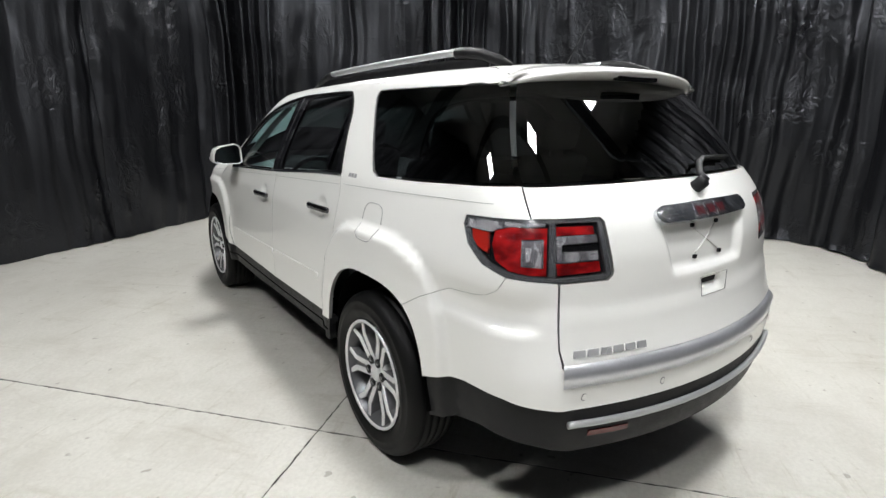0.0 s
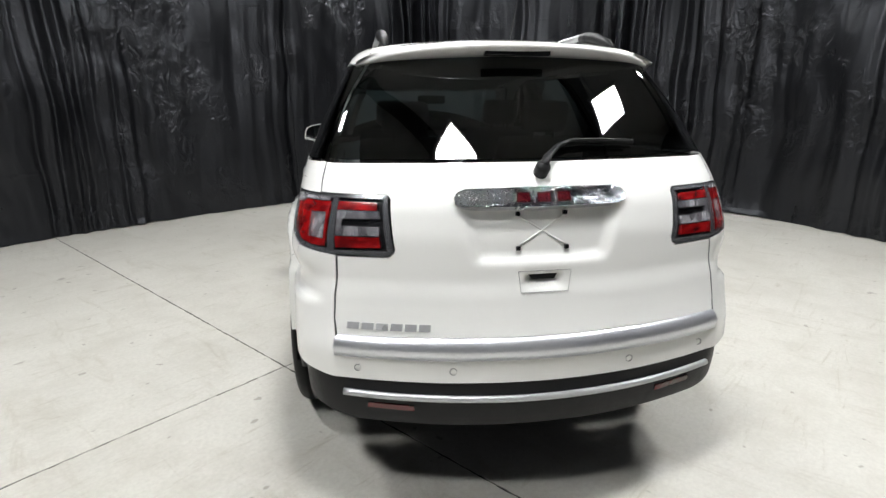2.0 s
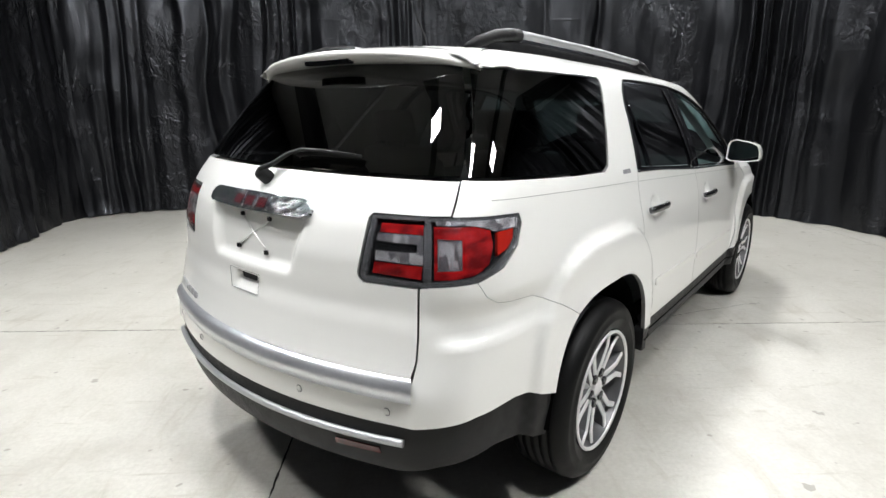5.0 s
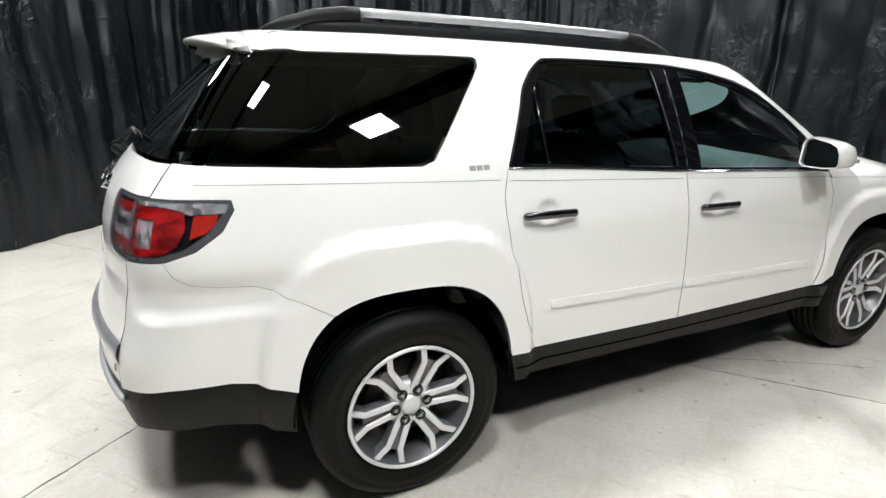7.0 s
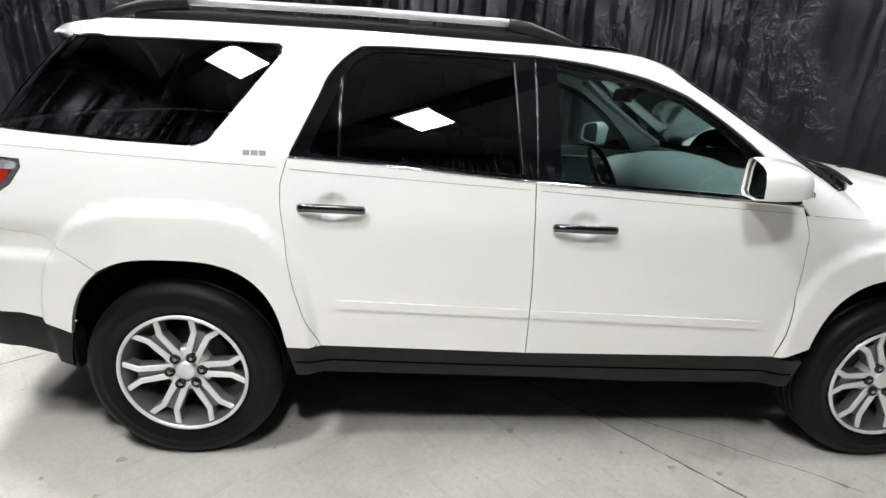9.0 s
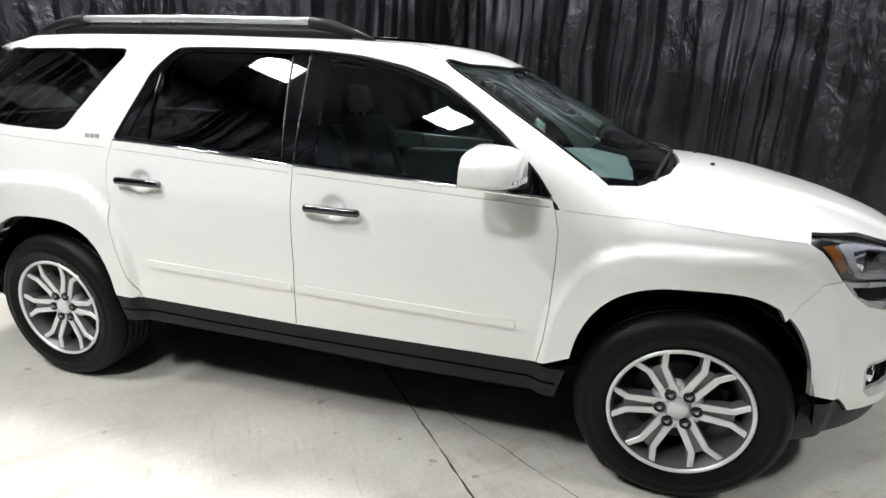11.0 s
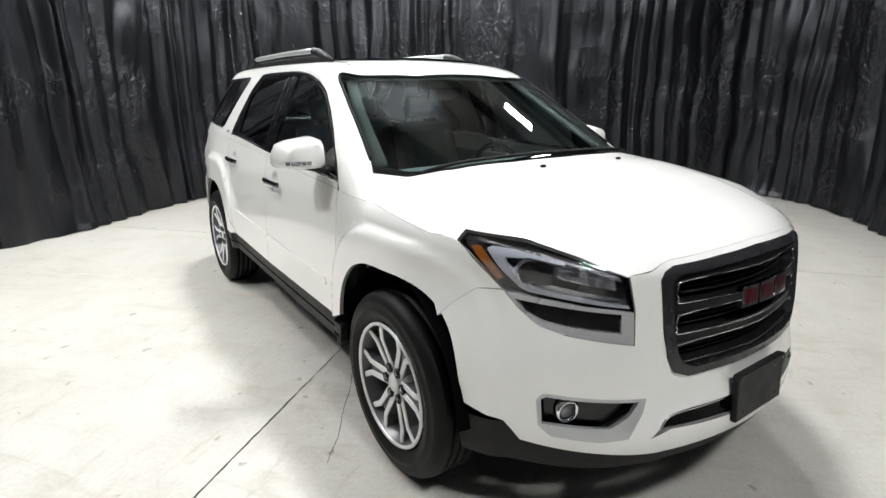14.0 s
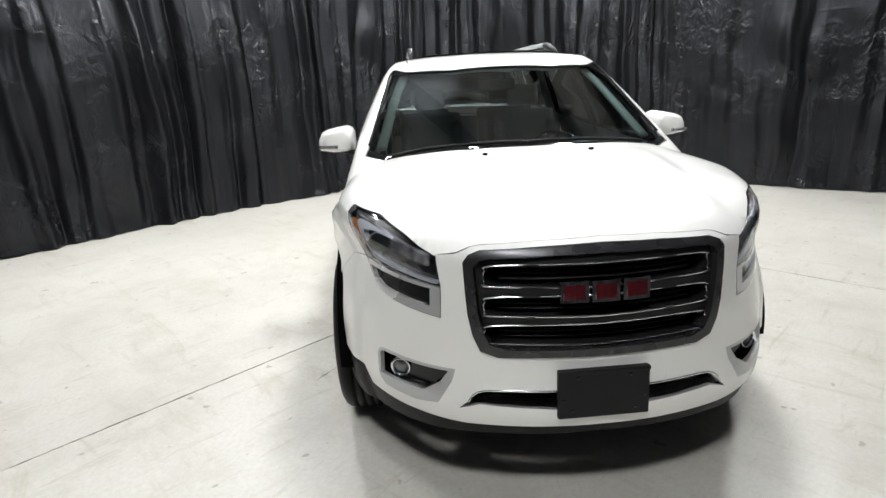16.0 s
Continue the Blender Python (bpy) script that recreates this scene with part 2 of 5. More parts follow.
def drapes():
    line = spline(CURTAIN_LINE, 40)
    L = [0.0]
    for a, b in zip(line, line[1:] + line[:1]):
        L.append(L[-1] + (b - a).length)
    total = L[-1]
    xs = np.array([p[0] for p in line] + [line[0][0]])
    ys = np.array([p[1] for p in line] + [line[0][1]])
    count = 14
    step = 0.011
    for k in range(count):
        s0, s1 = k * total / count - 0.06, (k + 1) * total / count + 0.06
        s = np.arange(s0, s1, step)
        px, py = np.interp(s % total, L, xs), np.interp(s % total, L, ys)
        qx, qy = np.interp((s + 0.05) % total, L, xs), np.interp((s + 0.05) % total, L, ys)
        nx, ny = (qy - py), -(qx - px)
        ln = np.hypot(nx, ny) + 1e-9
        nx, ny = nx / ln, ny / ln
        zs = np.concatenate([np.linspace(0.004, 0.3, 8), np.linspace(0.38, 4.6, 40)])
        verts, faces = [], []
        for z in zs:
            up = z / 4.6
            for i, si in enumerate(s):
                calm = min(1.0, max(0.38, 0.6 + 1.5 * noise.noise(Vector((si * 0.33, 3.1, 0.0)))))
                f3 = noise.noise(Vector((si * 1.3 + up * 1.2, 5.5, z * 0.9)))
                drift = 0.9 * noise.noise(Vector((si * 0.8, 1.0, up * 1.6))) + 0.35 * noise.noise(Vector((si * 2.5, 4.0, z * 1.3)))
                phase = si * 19.0 + 11.0 * noise.noise(Vector((si * 0.8, 7.7, 0.0))) + 2.6 * drift
                wave = 0.45 * math.sin(phase) + 1.3 * abs(math.sin(0.5 * phase + 0.4)) ** 1.1 - 0.7 + 0.2 * math.sin(2.3 * phase + 1.3 + 3.0 * drift) + 0.45 * math.sin(0.43 * phase + 0.7)
                size = 0.6 + 1.1 * noise.noise(Vector((si * 2.3, 2.2, up * 0.9)))
                pull = abs(noise.noise(Vector((si * 1.6 + z * 1.3, 1.5, z * 0.9 - si * 0.6))))
                pucker = noise.noise(Vector((si * 9.0, 6.0, z * 3.5))) * noise.noise(Vector((si * 1.1, 8.0, z * 0.6)))
                off = 0.080 * calm * max(0.08, size) * wave + 0.05 * f3 + 0.07 * (1.1 - calm) * pull + 0.032 * pucker
                off += 0.05 * math.exp(-z / 0.12) * (0.4 + f3) + (0.012 if k % 2 else -0.012)
                verts.append((px[i] + nx[i] * off, py[i] + ny[i] * off, z + (0.02 * (f3 + 0.4) if z < 0.05 else 0)))
        n = len(s)
        for r in range(len(zs) - 1):
            for i in range(n - 1):
                faces.append((r * n + i, r * n + i + 1, (r + 1) * n + i + 1, (r + 1) * n + i))
        hem = 2 * (n - 1)
        cloth = put("drape", mesh_from("drape", verts[2 * n:], [tuple(q - 2 * n for q in f) for f in faces[hem:]]), DRAPE, None, "black satin drape hanging in loose folds to the floor", "curtain", "", "drapes round the car")
        put("hem", mesh_from("hem", verts[:3 * n], faces[:hem]), DRAPE, cloth)
        edge = [(verts[r * n][0], verts[r * n][1], verts[r * n][2]) for r in range(2, len(zs))]
        bm = bmesh.new()
        prev = None
        for x, y, z in edge:
            q = [bm.verts.new((x + nx[0] * 0.004 + a * 0.012 * ny[0], y + ny[0] * 0.004 - a * 0.012 * nx[0], z)) for a in (-1, 1)]
            if prev:
                bm.faces.new((prev[0], prev[1], q[1], q[0]))
            prev = q
        part("selvedge", bm, DRAPE, cloth)


drapes()


# ---- the car's outer form ----
# An outer skin given by profiles in metres: x to the car's right, y to its nose, z up.
def lin(v, table):
    return np.interp(v, [a for a, _ in table], [b for _, b in table])


def smooth_table(table, width):
    """A profile rounded by a moving average, as a fine table."""
    a = np.linspace(table[0][0] - 0.3, table[-1][0] + 0.3, 700)
    b = lin(a, table)
    step = a[1] - a[0]
    k = max(1, int(width / step))
    pad = np.concatenate([np.full(k, b[0]), b, np.full(k, b[-1])])
    kern = np.ones(2 * k + 1) / (2 * k + 1)
    return a, np.convolve(pad, kern, "same")[k:-k]


SIDE_W = smooth_table([(0.1, 0.90), (0.25, 0.915), (0.36, 0.945), (0.5, 0.957), (0.7, 0.957), (0.9, 0.950), (1.05, 0.937), (1.15, 0.912), (1.2, 0.898), (1.25, 0.886), *[(1.3 + 0.03 * k, 0.868 - 0.42 * (0.03 * k) - 0.22 * (0.03 * k) ** 2) for k in range(24)]], 0.03)
REAR_Y = smooth_table([(0.1, -2.46), (0.25, -2.50), (0.32, -2.56), (0.45, -2.60), (0.54, -2.61), (0.70, -2.60), (0.80, -2.565), (0.88, -2.545), (1.0, -2.535), (1.1, -2.525), (1.2, -2.495), (1.28, -2.445), *[(1.345 + 0.03 * k, -2.385 + 0.87 * (0.03 * k) + 0.08 * (0.03 * k) ** 2) for k in range(22)]], 0.025)
FRONT_Y = smooth_table([(0.1, 2.30), (0.22, 2.36), (0.3, 2.44), (0.4, 2.475), (0.46, 2.48), (0.55, 2.46), (0.62, 2.45), (0.75, 2.45), (0.9, 2.44), (1.0, 2.425), (1.06, 2.39), (1.12, 2.33), (1.3, 2.1)], 0.02)
HOOD_Z = smooth_table([(0.5, 1.30), (1.0, 1.29), (1.4, 1.262), (1.6, 1.236), (1.9, 1.183), (2.1, 1.137), (2.3, 1.08), (2.45, 1.02), (2.7, 0.85)], 0.05)
ROOF_Z = smooth_table([(-2.6, 1.70), (-2.1, 1.775), (-1.9, 1.790), (-1.5, 1.797), (-0.8, 1.790), (0.0, 1.768), (0.3, 1.75), (0.6, 1.71), (1.0, 1.60), (1.5, 1.42)], 0.08)


def smax(a, b, k):
    h = np.clip(0.5 + 0.5 * (a - b) / k, 0, 1)
    return b + (a - b) * h + k * h * (1 - h)


def sstep(a, b, v):
    t = np.clip((v - a) / (b - a), 0, 1)
    return t * t * (3 - 2 * t)


def flare(y, z):
    out = 0.0
    for yc, ry, rz in ((-1.51, 0.55, 0.71), (1.51, 0.55, 0.65)):
        d = (np.abs(y - yc) / ry) ** 3.2 + (np.abs(np.maximum(z - 0.39, 0)) / rz) ** 3.2
        out = out + 0.032 * (1 - sstep(0.80, 1.0, d))
    return out


def half_width(y, z):
    w = np.interp(z, *SIDE_W)
    upper = sstep(1.05, 1.35, z)
    w = w - (1 - upper) * ((0.055 + 0.04 * sstep(1.02, 0.92, z)) * sstep(-1.5, -2.4, y) + 0.08 * sstep(1.5, 2.4, y))
    w = w - upper * (0.05 * np.maximum(0, -1.2 - y) ** 2 + 0.02 * np.maximum(0, y - 0.2) ** 2)
    return w + flare(y, z)


def skin(x, y, z):
    """Below zero inside the car."""
    x = np.abs(x)
    side = x - half_width(y, z)
    rear_bow = 0.26 * x * x - 0.06 * sstep(1.25, 1.6, z) * x * x
    rear = (np.interp(z, *REAR_Y) + rear_bow - y) * 0.85
    front = (y - np.interp(z, *FRONT_Y) + 0.39 * x * x + 0.26 * sstep(0.60, 0.92, z) * x ** 4) * 0.9
    hood = np.interp(y, *HOOD_Z) - 0.06 * x * x - (0.17 - 0.07 * sstep(1.25, 1.7, y)) * x ** 4 - 0.13 * x * x * sstep(1.9, 2.4, y)
    glass = 1.262 + (1.45 - y) * 0.53 - 0.30 * x * x
    roof = np.interp(y, *ROOF_Z) - 0.085 * x * x - 0.05 * x ** 4
    top = np.maximum(hood, -smax(-glass, -roof, 0.05))
    out = smax(side, rear, 0.16 + 0.0 * z)
    out = smax(out, front, 0.24 + 0.14 * sstep(1.05, 0.9, z))
    return smax(out, (z - top) * 0.8, 0.05)


HIP, BEND = 1.6, 0.9
S_SIDE = BEND * math.pi / 2
S_NOSE = 2 * (S_SIDE + HIP)


def skin_point(s, z, inset=0.0):
    """The skin at the way s round the car (0: middle of the tail, S_NOSE: middle of the nose, minus: the left) and the height z."""
    s, z = np.broadcast_arrays(np.asarray(s, float), np.asarray(z, float))
    s = np.where(s > S_NOSE, s - 2 * S_NOSE, s)
    sg = np.where(s < 0, -1.0, 1.0)
    a = np.abs(s)
    y0 = np.clip(a - S_SIDE - HIP, -HIP, HIP)
    ang = np.where(a < S_SIDE, a / BEND - math.pi / 2, np.where(a > S_SIDE + 2 * HIP, (a - S_SIDE - 2 * HIP) / BEND, 0.0))
    dx, dy = np.cos(ang), np.sin(ang)
    lo, hi = np.full(a.shape, 0.05), np.full(a.shape, 1.5)
    for _ in range(34):
        mid = (lo + hi) / 2
        inside = skin(mid * dx, y0 + mid * dy, z) < 0
        lo, hi = np.where(inside, mid, lo), np.where(inside, hi, mid)
    r = lo - inset
    return np.stack([sg * r * dx, y0 + r * dy, z + 0 * r], -1)


def top_point(x, y, inset=0.0):
    """The skin seen from above."""
    x, y = np.broadcast_arrays(np.asarray(x, float), np.asarray(y, float))
    lo, hi = np.full(x.shape, 0.6), np.full(x.shape, 2.0)
    for _ in range(34):
        mid = (lo + hi) / 2
        inside = skin(x, y, mid) < 0
        lo, hi = np.where(inside, mid, lo), np.where(inside, hi, mid)
    return np.stack([x, y, lo - inset], -1)


def skin_normal(p):
    e = 1e-3
    x, y, z = p[..., 0], p[..., 1], p[..., 2]
    g = np.stack([skin(x + e, y, z) - skin(x - e, y, z), skin(x, y + e, z) - skin(x, y - e, z), skin(x, y, z + e) - skin(x, y, z - e)], -1)
    return g / (np.linalg.norm(g, axis=-1, keepdims=True) + 1e-12)


# ---- the car's materials ----
def paint_material():
    m = Nodes("white_pearl_paint").set(Roughness=0.32, Coat_Weight=0.9, Coat_Roughness=0.04, Specular_IOR_Level=0.5)
    flake = m.noise(900, 2)
    dust = m.noise(6, 5, 0.6)
    m.link(m.mix(flake, m.mix(dust, (0.76, 0.755, 0.725), (0.80, 0.795, 0.77)), (0.83, 0.825, 0.80)), "Base Color")
    m.link(m.ramp(dust, [(0.35, 0.28), (0.75, 0.38)]), "Roughness")
    m.bump(flake, 0.015, 0.0005)
    return m.mat


def window_material(name, tint, gloss=1.0, wet=False, drops=0.0):
    """Thin glass: what is behind, tinted, under a Fresnel mirror."""
    m = Nodes(name)
    out = m.t.nodes["Material Output"]
    m.t.nodes.remove(m.b)
    clear = m.node("ShaderNodeBsdfTransparent", Color=(*tint, 1))
    shine = m.node("ShaderNodeBsdfGlossy", Color=(gloss, gloss, gloss, 1), Roughness=0.015)
    fres = m.node("ShaderNodeFresnel", IOR=1.52)
    mix = m.t.nodes.new("ShaderNodeMixShader")
    m.t.links.new(fres.outputs[0], mix.inputs[0])
    m.t.links.new(clear.outputs[0], mix.inputs[1])
    m.t.links.new(shine.outputs[0], mix.inputs[2])
    last = mix.outputs[0]
    wave = m.noise(2.2, 2)
    bump = m.node("ShaderNodeBump", Strength=0.05, Distance=0.01, Height=wave)
    if drops:
        bead = m.node("ShaderNodeTexVoronoi", Vector=m.where(), Scale=120.0)
        bead = m.mix(1.0, m.ramp(bead.outputs["Distance"], [(0.10, 1.0), (0.36, 0.0)]), m.ramp(m.noise(22, 3), [(0.46, 0.0), (0.56, 1.0)]), "MULTIPLY")
        bump = m.node("ShaderNodeBump", Strength=drops, Distance=0.003, Height=bead)
        m.t.links.new(bump.outputs[0], fres.inputs["Normal"])
    m.t.links.new(bump.outputs[0], shine.inputs["Normal"])
    if wet:
        # crystals of frost and spray left on one side of the glass
        cell = m.node("ShaderNodeTexVoronoi", Vector=m.where(), Scale=150.0)
        patch = m.noise(3.4, 4, 0.6)
        spot = m.t.nodes.new("ShaderNodeTexGradient")
        spot.gradient_type = "SPHERICAL"
        mp = m.t.nodes.new("ShaderNodeMapping")
        co = m.t.nodes.new("ShaderNodeTexCoord")
        mp.vector_type = "POINT"
        mp.inputs["Scale"].default_value = (4.6, 2.4, 1.7)
        mp.inputs["Location"].default_value = (-0.47 * 4.6, -0.72 * 2.4, -1.56 * 1.7)
        m.t.links.new(co.outputs["Object"], mp.inputs["Vector"])
        m.t.links.new(mp.outputs[0], spot.inputs["Vector"])
        near = m.ramp(spot.outputs["Fac"], [(0.02, 0.0), (0.35, 1.0)])
        grit = m.ramp(cell.outputs["Distance"], [(0.18, 0.5), (0.42, 0.0)])
        lots = m.ramp(patch, [(0.38, 0.0), (0.5, 1.0)])
        fac = m.mix(1.0, m.mix(1.0, near, grit, "MULTIPLY"), lots, "MULTIPLY")
        frost = m.node("ShaderNodeBsdfDiffuse", Color=(0.55, 0.62, 0.66, 1))
        mix2 = m.t.nodes.new("ShaderNodeMixShader")
        m.t.links.new(fac, mix2.inputs[0])
        m.t.links.new(last, mix2.inputs[1])
        m.t.links.new(frost.outputs[0], mix2.inputs[2])
        last = mix2.outputs[0]
    m.t.links.new(last, out.inputs["Surface"])
    return m.mat


def wet_chrome():
    m = Nodes("chrome_with_drops").set(Metallic=1.0, Roughness=0.07, Base_Color=(0.60, 0.62, 0.65))
    cell = m.node("ShaderNodeTexVoronoi", Vector=m.where(), Scale=130.0)
    drop = m.ramp(cell.outputs["Distance"], [(0.12, 1.0), (0.4, 0.0)])
    m.bump(drop, 0.6, 0.003)
    return m.mat


def tyre_material():
    m = Nodes("tyre_rubber").set(Roughness=0.5, Specular_IOR_Level=0.16)
    n = m.noise(90, 4)
    big = m.noise(7, 4)
    m.link(m.mix(big, (0.003, 0.003, 0.0033), (0.006, 0.006, 0.006)), "Base Color")
    m.link(m.ramp(big, [(0.3, 0.42), (0.7, 0.62)]), "Roughness")
    m.bump(n, 0.25, 0.002)
    return m.mat


def ribbed_lens(name, deep, bright):
    """Coloured lamp plastic, ribbed across and cloudier in places."""
    m = Nodes(name).set(Roughness=0.12, Coat_Weight=0.8, Coat_Roughness=0.03)
    cloud = m.noise(16, 3, 0.5, stretch=(1, 1, 1.8))
    rib = m.node("ShaderNodeTexWave", Vector=m.where(), Scale=70.0, Distortion=0.6)
    rib.bands_direction = "Z"
    m.link(m.mix(m.ramp(cloud, [(0.36, 0.0), (0.62, 1.0)]), deep, bright), "Base Color")
    m.bump(rib.outputs["Fac"], 0.12, 0.002)
    return m.mat


def facet_material():
    """Mirror facets behind clear plastic."""
    m = Nodes("faceted_lamp_mirror").set(Metallic=0.75, Roughness=0.12)
    cell = m.node("ShaderNodeTexVoronoi", Vector=m.where((1, 1, 0.5)), Scale=46.0)
    shade = m.node("ShaderNodeSeparateColor", Color=cell.outputs["Color"]).outputs[0]
    m.link(m.mix(m.ramp(shade, [(0.15, 0.0), (0.85, 1.0)]), (0.30, 0.29, 0.31), (0.92, 0.91, 0.93)), "Base Color")
    m.bump(shade, 0.9, 0.02)
    return m.mat


PAINT = paint_material()
TINT = window_material("privacy_glass", (0.035, 0.04, 0.042))
CLEAR = window_material("green_tinted_glass", (0.42, 0.55, 0.54))
SCREEN = window_material("windscreen_glass", (0.52, 0.62, 0.61), wet=True)
LENS = window_material("lamp_lens", (0.95, 0.955, 0.97), drops=0.35)
CHROME = Nodes("chrome").set(Metallic=1.0, Roughness=0.06, Base_Color=(0.78, 0.79, 0.81)).mat
WETCHROME = wet_chrome()
DARKCHROME = plain("smoked_chrome", (0.17, 0.175, 0.185), 0.16, 0.35, 0.1, 80, 0.02)
CLAD = plain("black_grained_plastic", (0.0085, 0.0085, 0.0095), 0.5, 0, 0.2, 240, 0.25, 0.0, 0.25)
GLOSSBLACK = Nodes("gloss_black_trim").set(Base_Color=(0.004, 0.004, 0.005), Roughness=0.02).mat
RUBBER = plain("black_seal_rubber", (0.010, 0.010, 0.010), 0.7, spec=0.15)
DARK = plain("black_underbody", (0.0025, 0.0025, 0.0025), 0.9, spec=0.02)
TYRE = tyre_material()
# grey that paints shade into body lines and panel edges
SHADE_GREY = plain("painted_shade_grey", (0.22, 0.22, 0.215), 0.5)
MACHINED = plain("machined_alloy", (0.72, 0.72, 0.725), 0.36, 0.35, 0.06, 120, 0.03)
POCKET = plain("grey_painted_alloy", (0.15, 0.15, 0.155), 0.4, 0.3, 0.1, 120, 0.03)
BARREL = plain("dark_rim_barrel", (0.12, 0.12, 0.125), 0.35, 0.5)
BRAKE = plain("cast_iron_disc", (0.12, 0.115, 0.11), 0.45, 0.8)
DARKRED = plain("dark_red_reflector", (0.10, 0.008, 0.010), 0.2, 0, 0.1, 90, 0.03, 0.3)
PAD = plain("brushed_chrome_pad", (0.62, 0.63, 0.66), 0.34, 0.8, 0.14, 70, 0.10)
SATIN = plain("satin_silver_rail", (0.50, 0.51, 0.52), 0.38, 0.6, 0.06, 160, 0.02)
RED = ribbed_lens("red_lamp_plastic", (0.11, 0.002, 0.003), (0.35, 0.009, 0.010))
FACETS = facet_material()
LAMPDARK = plain("black_lamp_housing", (0.008, 0.008, 0.009), 0.22, 0, 0.2, 60, 0.05)
LAMPRIM = plain("smoked_lamp_rim", (0.30, 0.305, 0.32), 0.10, 0.8, 0.3, 40, 0.03)
BADGE_RED = plain("red_badge_enamel", (0.055, 0.004, 0.007), 0.15, 0, 0.1, 90, 0.0, 0.8)
ORANGE = plain("amber_red_lamp_plastic", (0.40, 0.018, 0.011), 0.14, 0, 0.12, 90, 0.03, 0.8)
AMBER = plain("amber_reflector", (0.26, 0.085, 0.012), 0.2, 0, 0.15, 150, 0.06, 0.8)
SILVERLAMP = plain("frosted_lamp_silver", (0.74, 0.74, 0.77), 0.14, 0.75, 0.2, 110, 0.5, 0.6)
GUIDE = plain("pale_light_guide", (0.40, 0.415, 0.45), 0.25, 0.1, 0.06, 60, 0.02, 0.7)
SEATING = plain("grey_leather", (0.16, 0.166, 0.163), 0.5, 0, 0.12, 90, 0.12)
DASH = plain("grey_soft_dashboard", (0.40, 0.43, 0.43), 0.55, 0, 0.12, 160, 0.15)
LINING = plain("pale_headlining", (0.4, 0.4, 0.38), 0.85, 0, 0.08, 160, 0.08)
LETTER = plain("silver_badge_metal", (0.50, 0.50, 0.51), 0.25, 0.4, 0.08, 60, 0.0)
BRIGHT = plain("bright_silver_trim", (0.76, 0.76, 0.77), 0.22, 0.6, 0.05, 60, 0.0, 0.5)
TUB = plain("grey_cabin_trim", (0.17, 0.178, 0.18), 0.6, 0, 0.12, 120, 0.1)
SMOKE = plain("dark_satin_frame", (0.045, 0.045, 0.048), 0.28, 0.6, 0.1, 90, 0.02)
GRIPBLACK = plain("dark_chrome_grip", (0.10, 0.10, 0.108), 0.14, 1.0, 0.15, 300, 0.25)


# ---- panels laid on the car's skin ----
from mathutils import geometry as flat_geometry


def chaikin(loop, times=2):
    for _ in range(times):
        out = []
        for a, b in zip(loop, loop[1:] + loop[:1]):
            out += [(a[0] * 0.75 + b[0] * 0.25, a[1] * 0.75 + b[1] * 0.25), (a[0] * 0.25 + b[0] * 0.75, a[1] * 0.25 + b[1] * 0.75)]
        loop = out
    return loop


def resample(loop, step, shrink):
    """Even points along a closed outline, drawn in by shrink (a hole: let out)."""
    L = np.array(loop, float)
    out = []
    for a, b in zip(L, np.roll(L, -1, 0)):
        n = max(1, int(math.ceil(np.linalg.norm(b - a) / step)))
        out += [a + (b - a) * k / n for k in range(n)]
    P = np.array(out)
    area = 0.5 * np.sum(P[:, 0] * np.roll(P[:, 1], -1) - np.roll(P[:, 0], -1) * P[:, 1])
    d = np.roll(P, -1, 0) - np.roll(P, 1, 0)
    d /= np.linalg.norm(d, axis=1, keepdims=True) + 1e-9
    inward = np.stack([-d[:, 1], d[:, 0]], 1) * (1 if area > 0 else -1)
    return P + inward * shrink


def inside(P, loop):
    x, y = P[:, 0], P[:, 1]
    out = np.zeros(len(P), bool)
    for a, b in zip(loop, np.roll(loop, -1, 0)):
        cross = ((a[1] > y) != (b[1] > y))
        out ^= cross & (x < (b[0] - a[0]) * (y - a[1]) / (b[1] - a[1] + 1e-12) + a[0])
    return out


def fill(poly, holes, step, shrink):
    loops = [resample(poly, step, shrink)] + [resample(h, step, -shrink) for h in holes]
    lo, hi = loops[0].min(0), loops[0].max(0)
    gx, gy = np.meshgrid(np.arange(lo[0] + step / 2, hi[0], step), np.arange(lo[1] + step / 2, hi[1], step))
    gx[::2] += step / 2
    G = np.stack([gx.ravel(), gy.ravel()], 1)
    keep = inside(G, loops[0])
    for h in loops[1:]:
        keep &= ~inside(G, h)
    G = G[keep]
    B = np.concatenate(loops)
    if len(G):
        near = np.array([np.min(np.sum((B - g) ** 2, 1)) for g in G])
        G = G[near > (0.5 * step) ** 2]
    verts, edges, k = [], [], 0
    for l in loops:
        edges += [(k + i, k + (i + 1) % len(l)) for i in range(len(l))]
        k += len(l)
    V = [Vector(v) for v in B] + [Vector(v) for v in G]
    v2, _, f2, *_ = flat_geometry.delaunay_2d_cdt(V, edges, [], 0, 1e-7)
    v2 = np.array([tuple(v) for v in v2])
    F = np.array([tuple(f) for f in f2 if len(f) == 3])
    C = v2[F].mean(1)
    ok = inside(C, loops[0])
    for h in loops[1:]:
        ok &= ~inside(C, h)
    return v2, F[ok]


def around(s, z, inset):
    return skin_point(s, z, inset)


def above(x, y, inset):
    return top_point(x, y, inset)


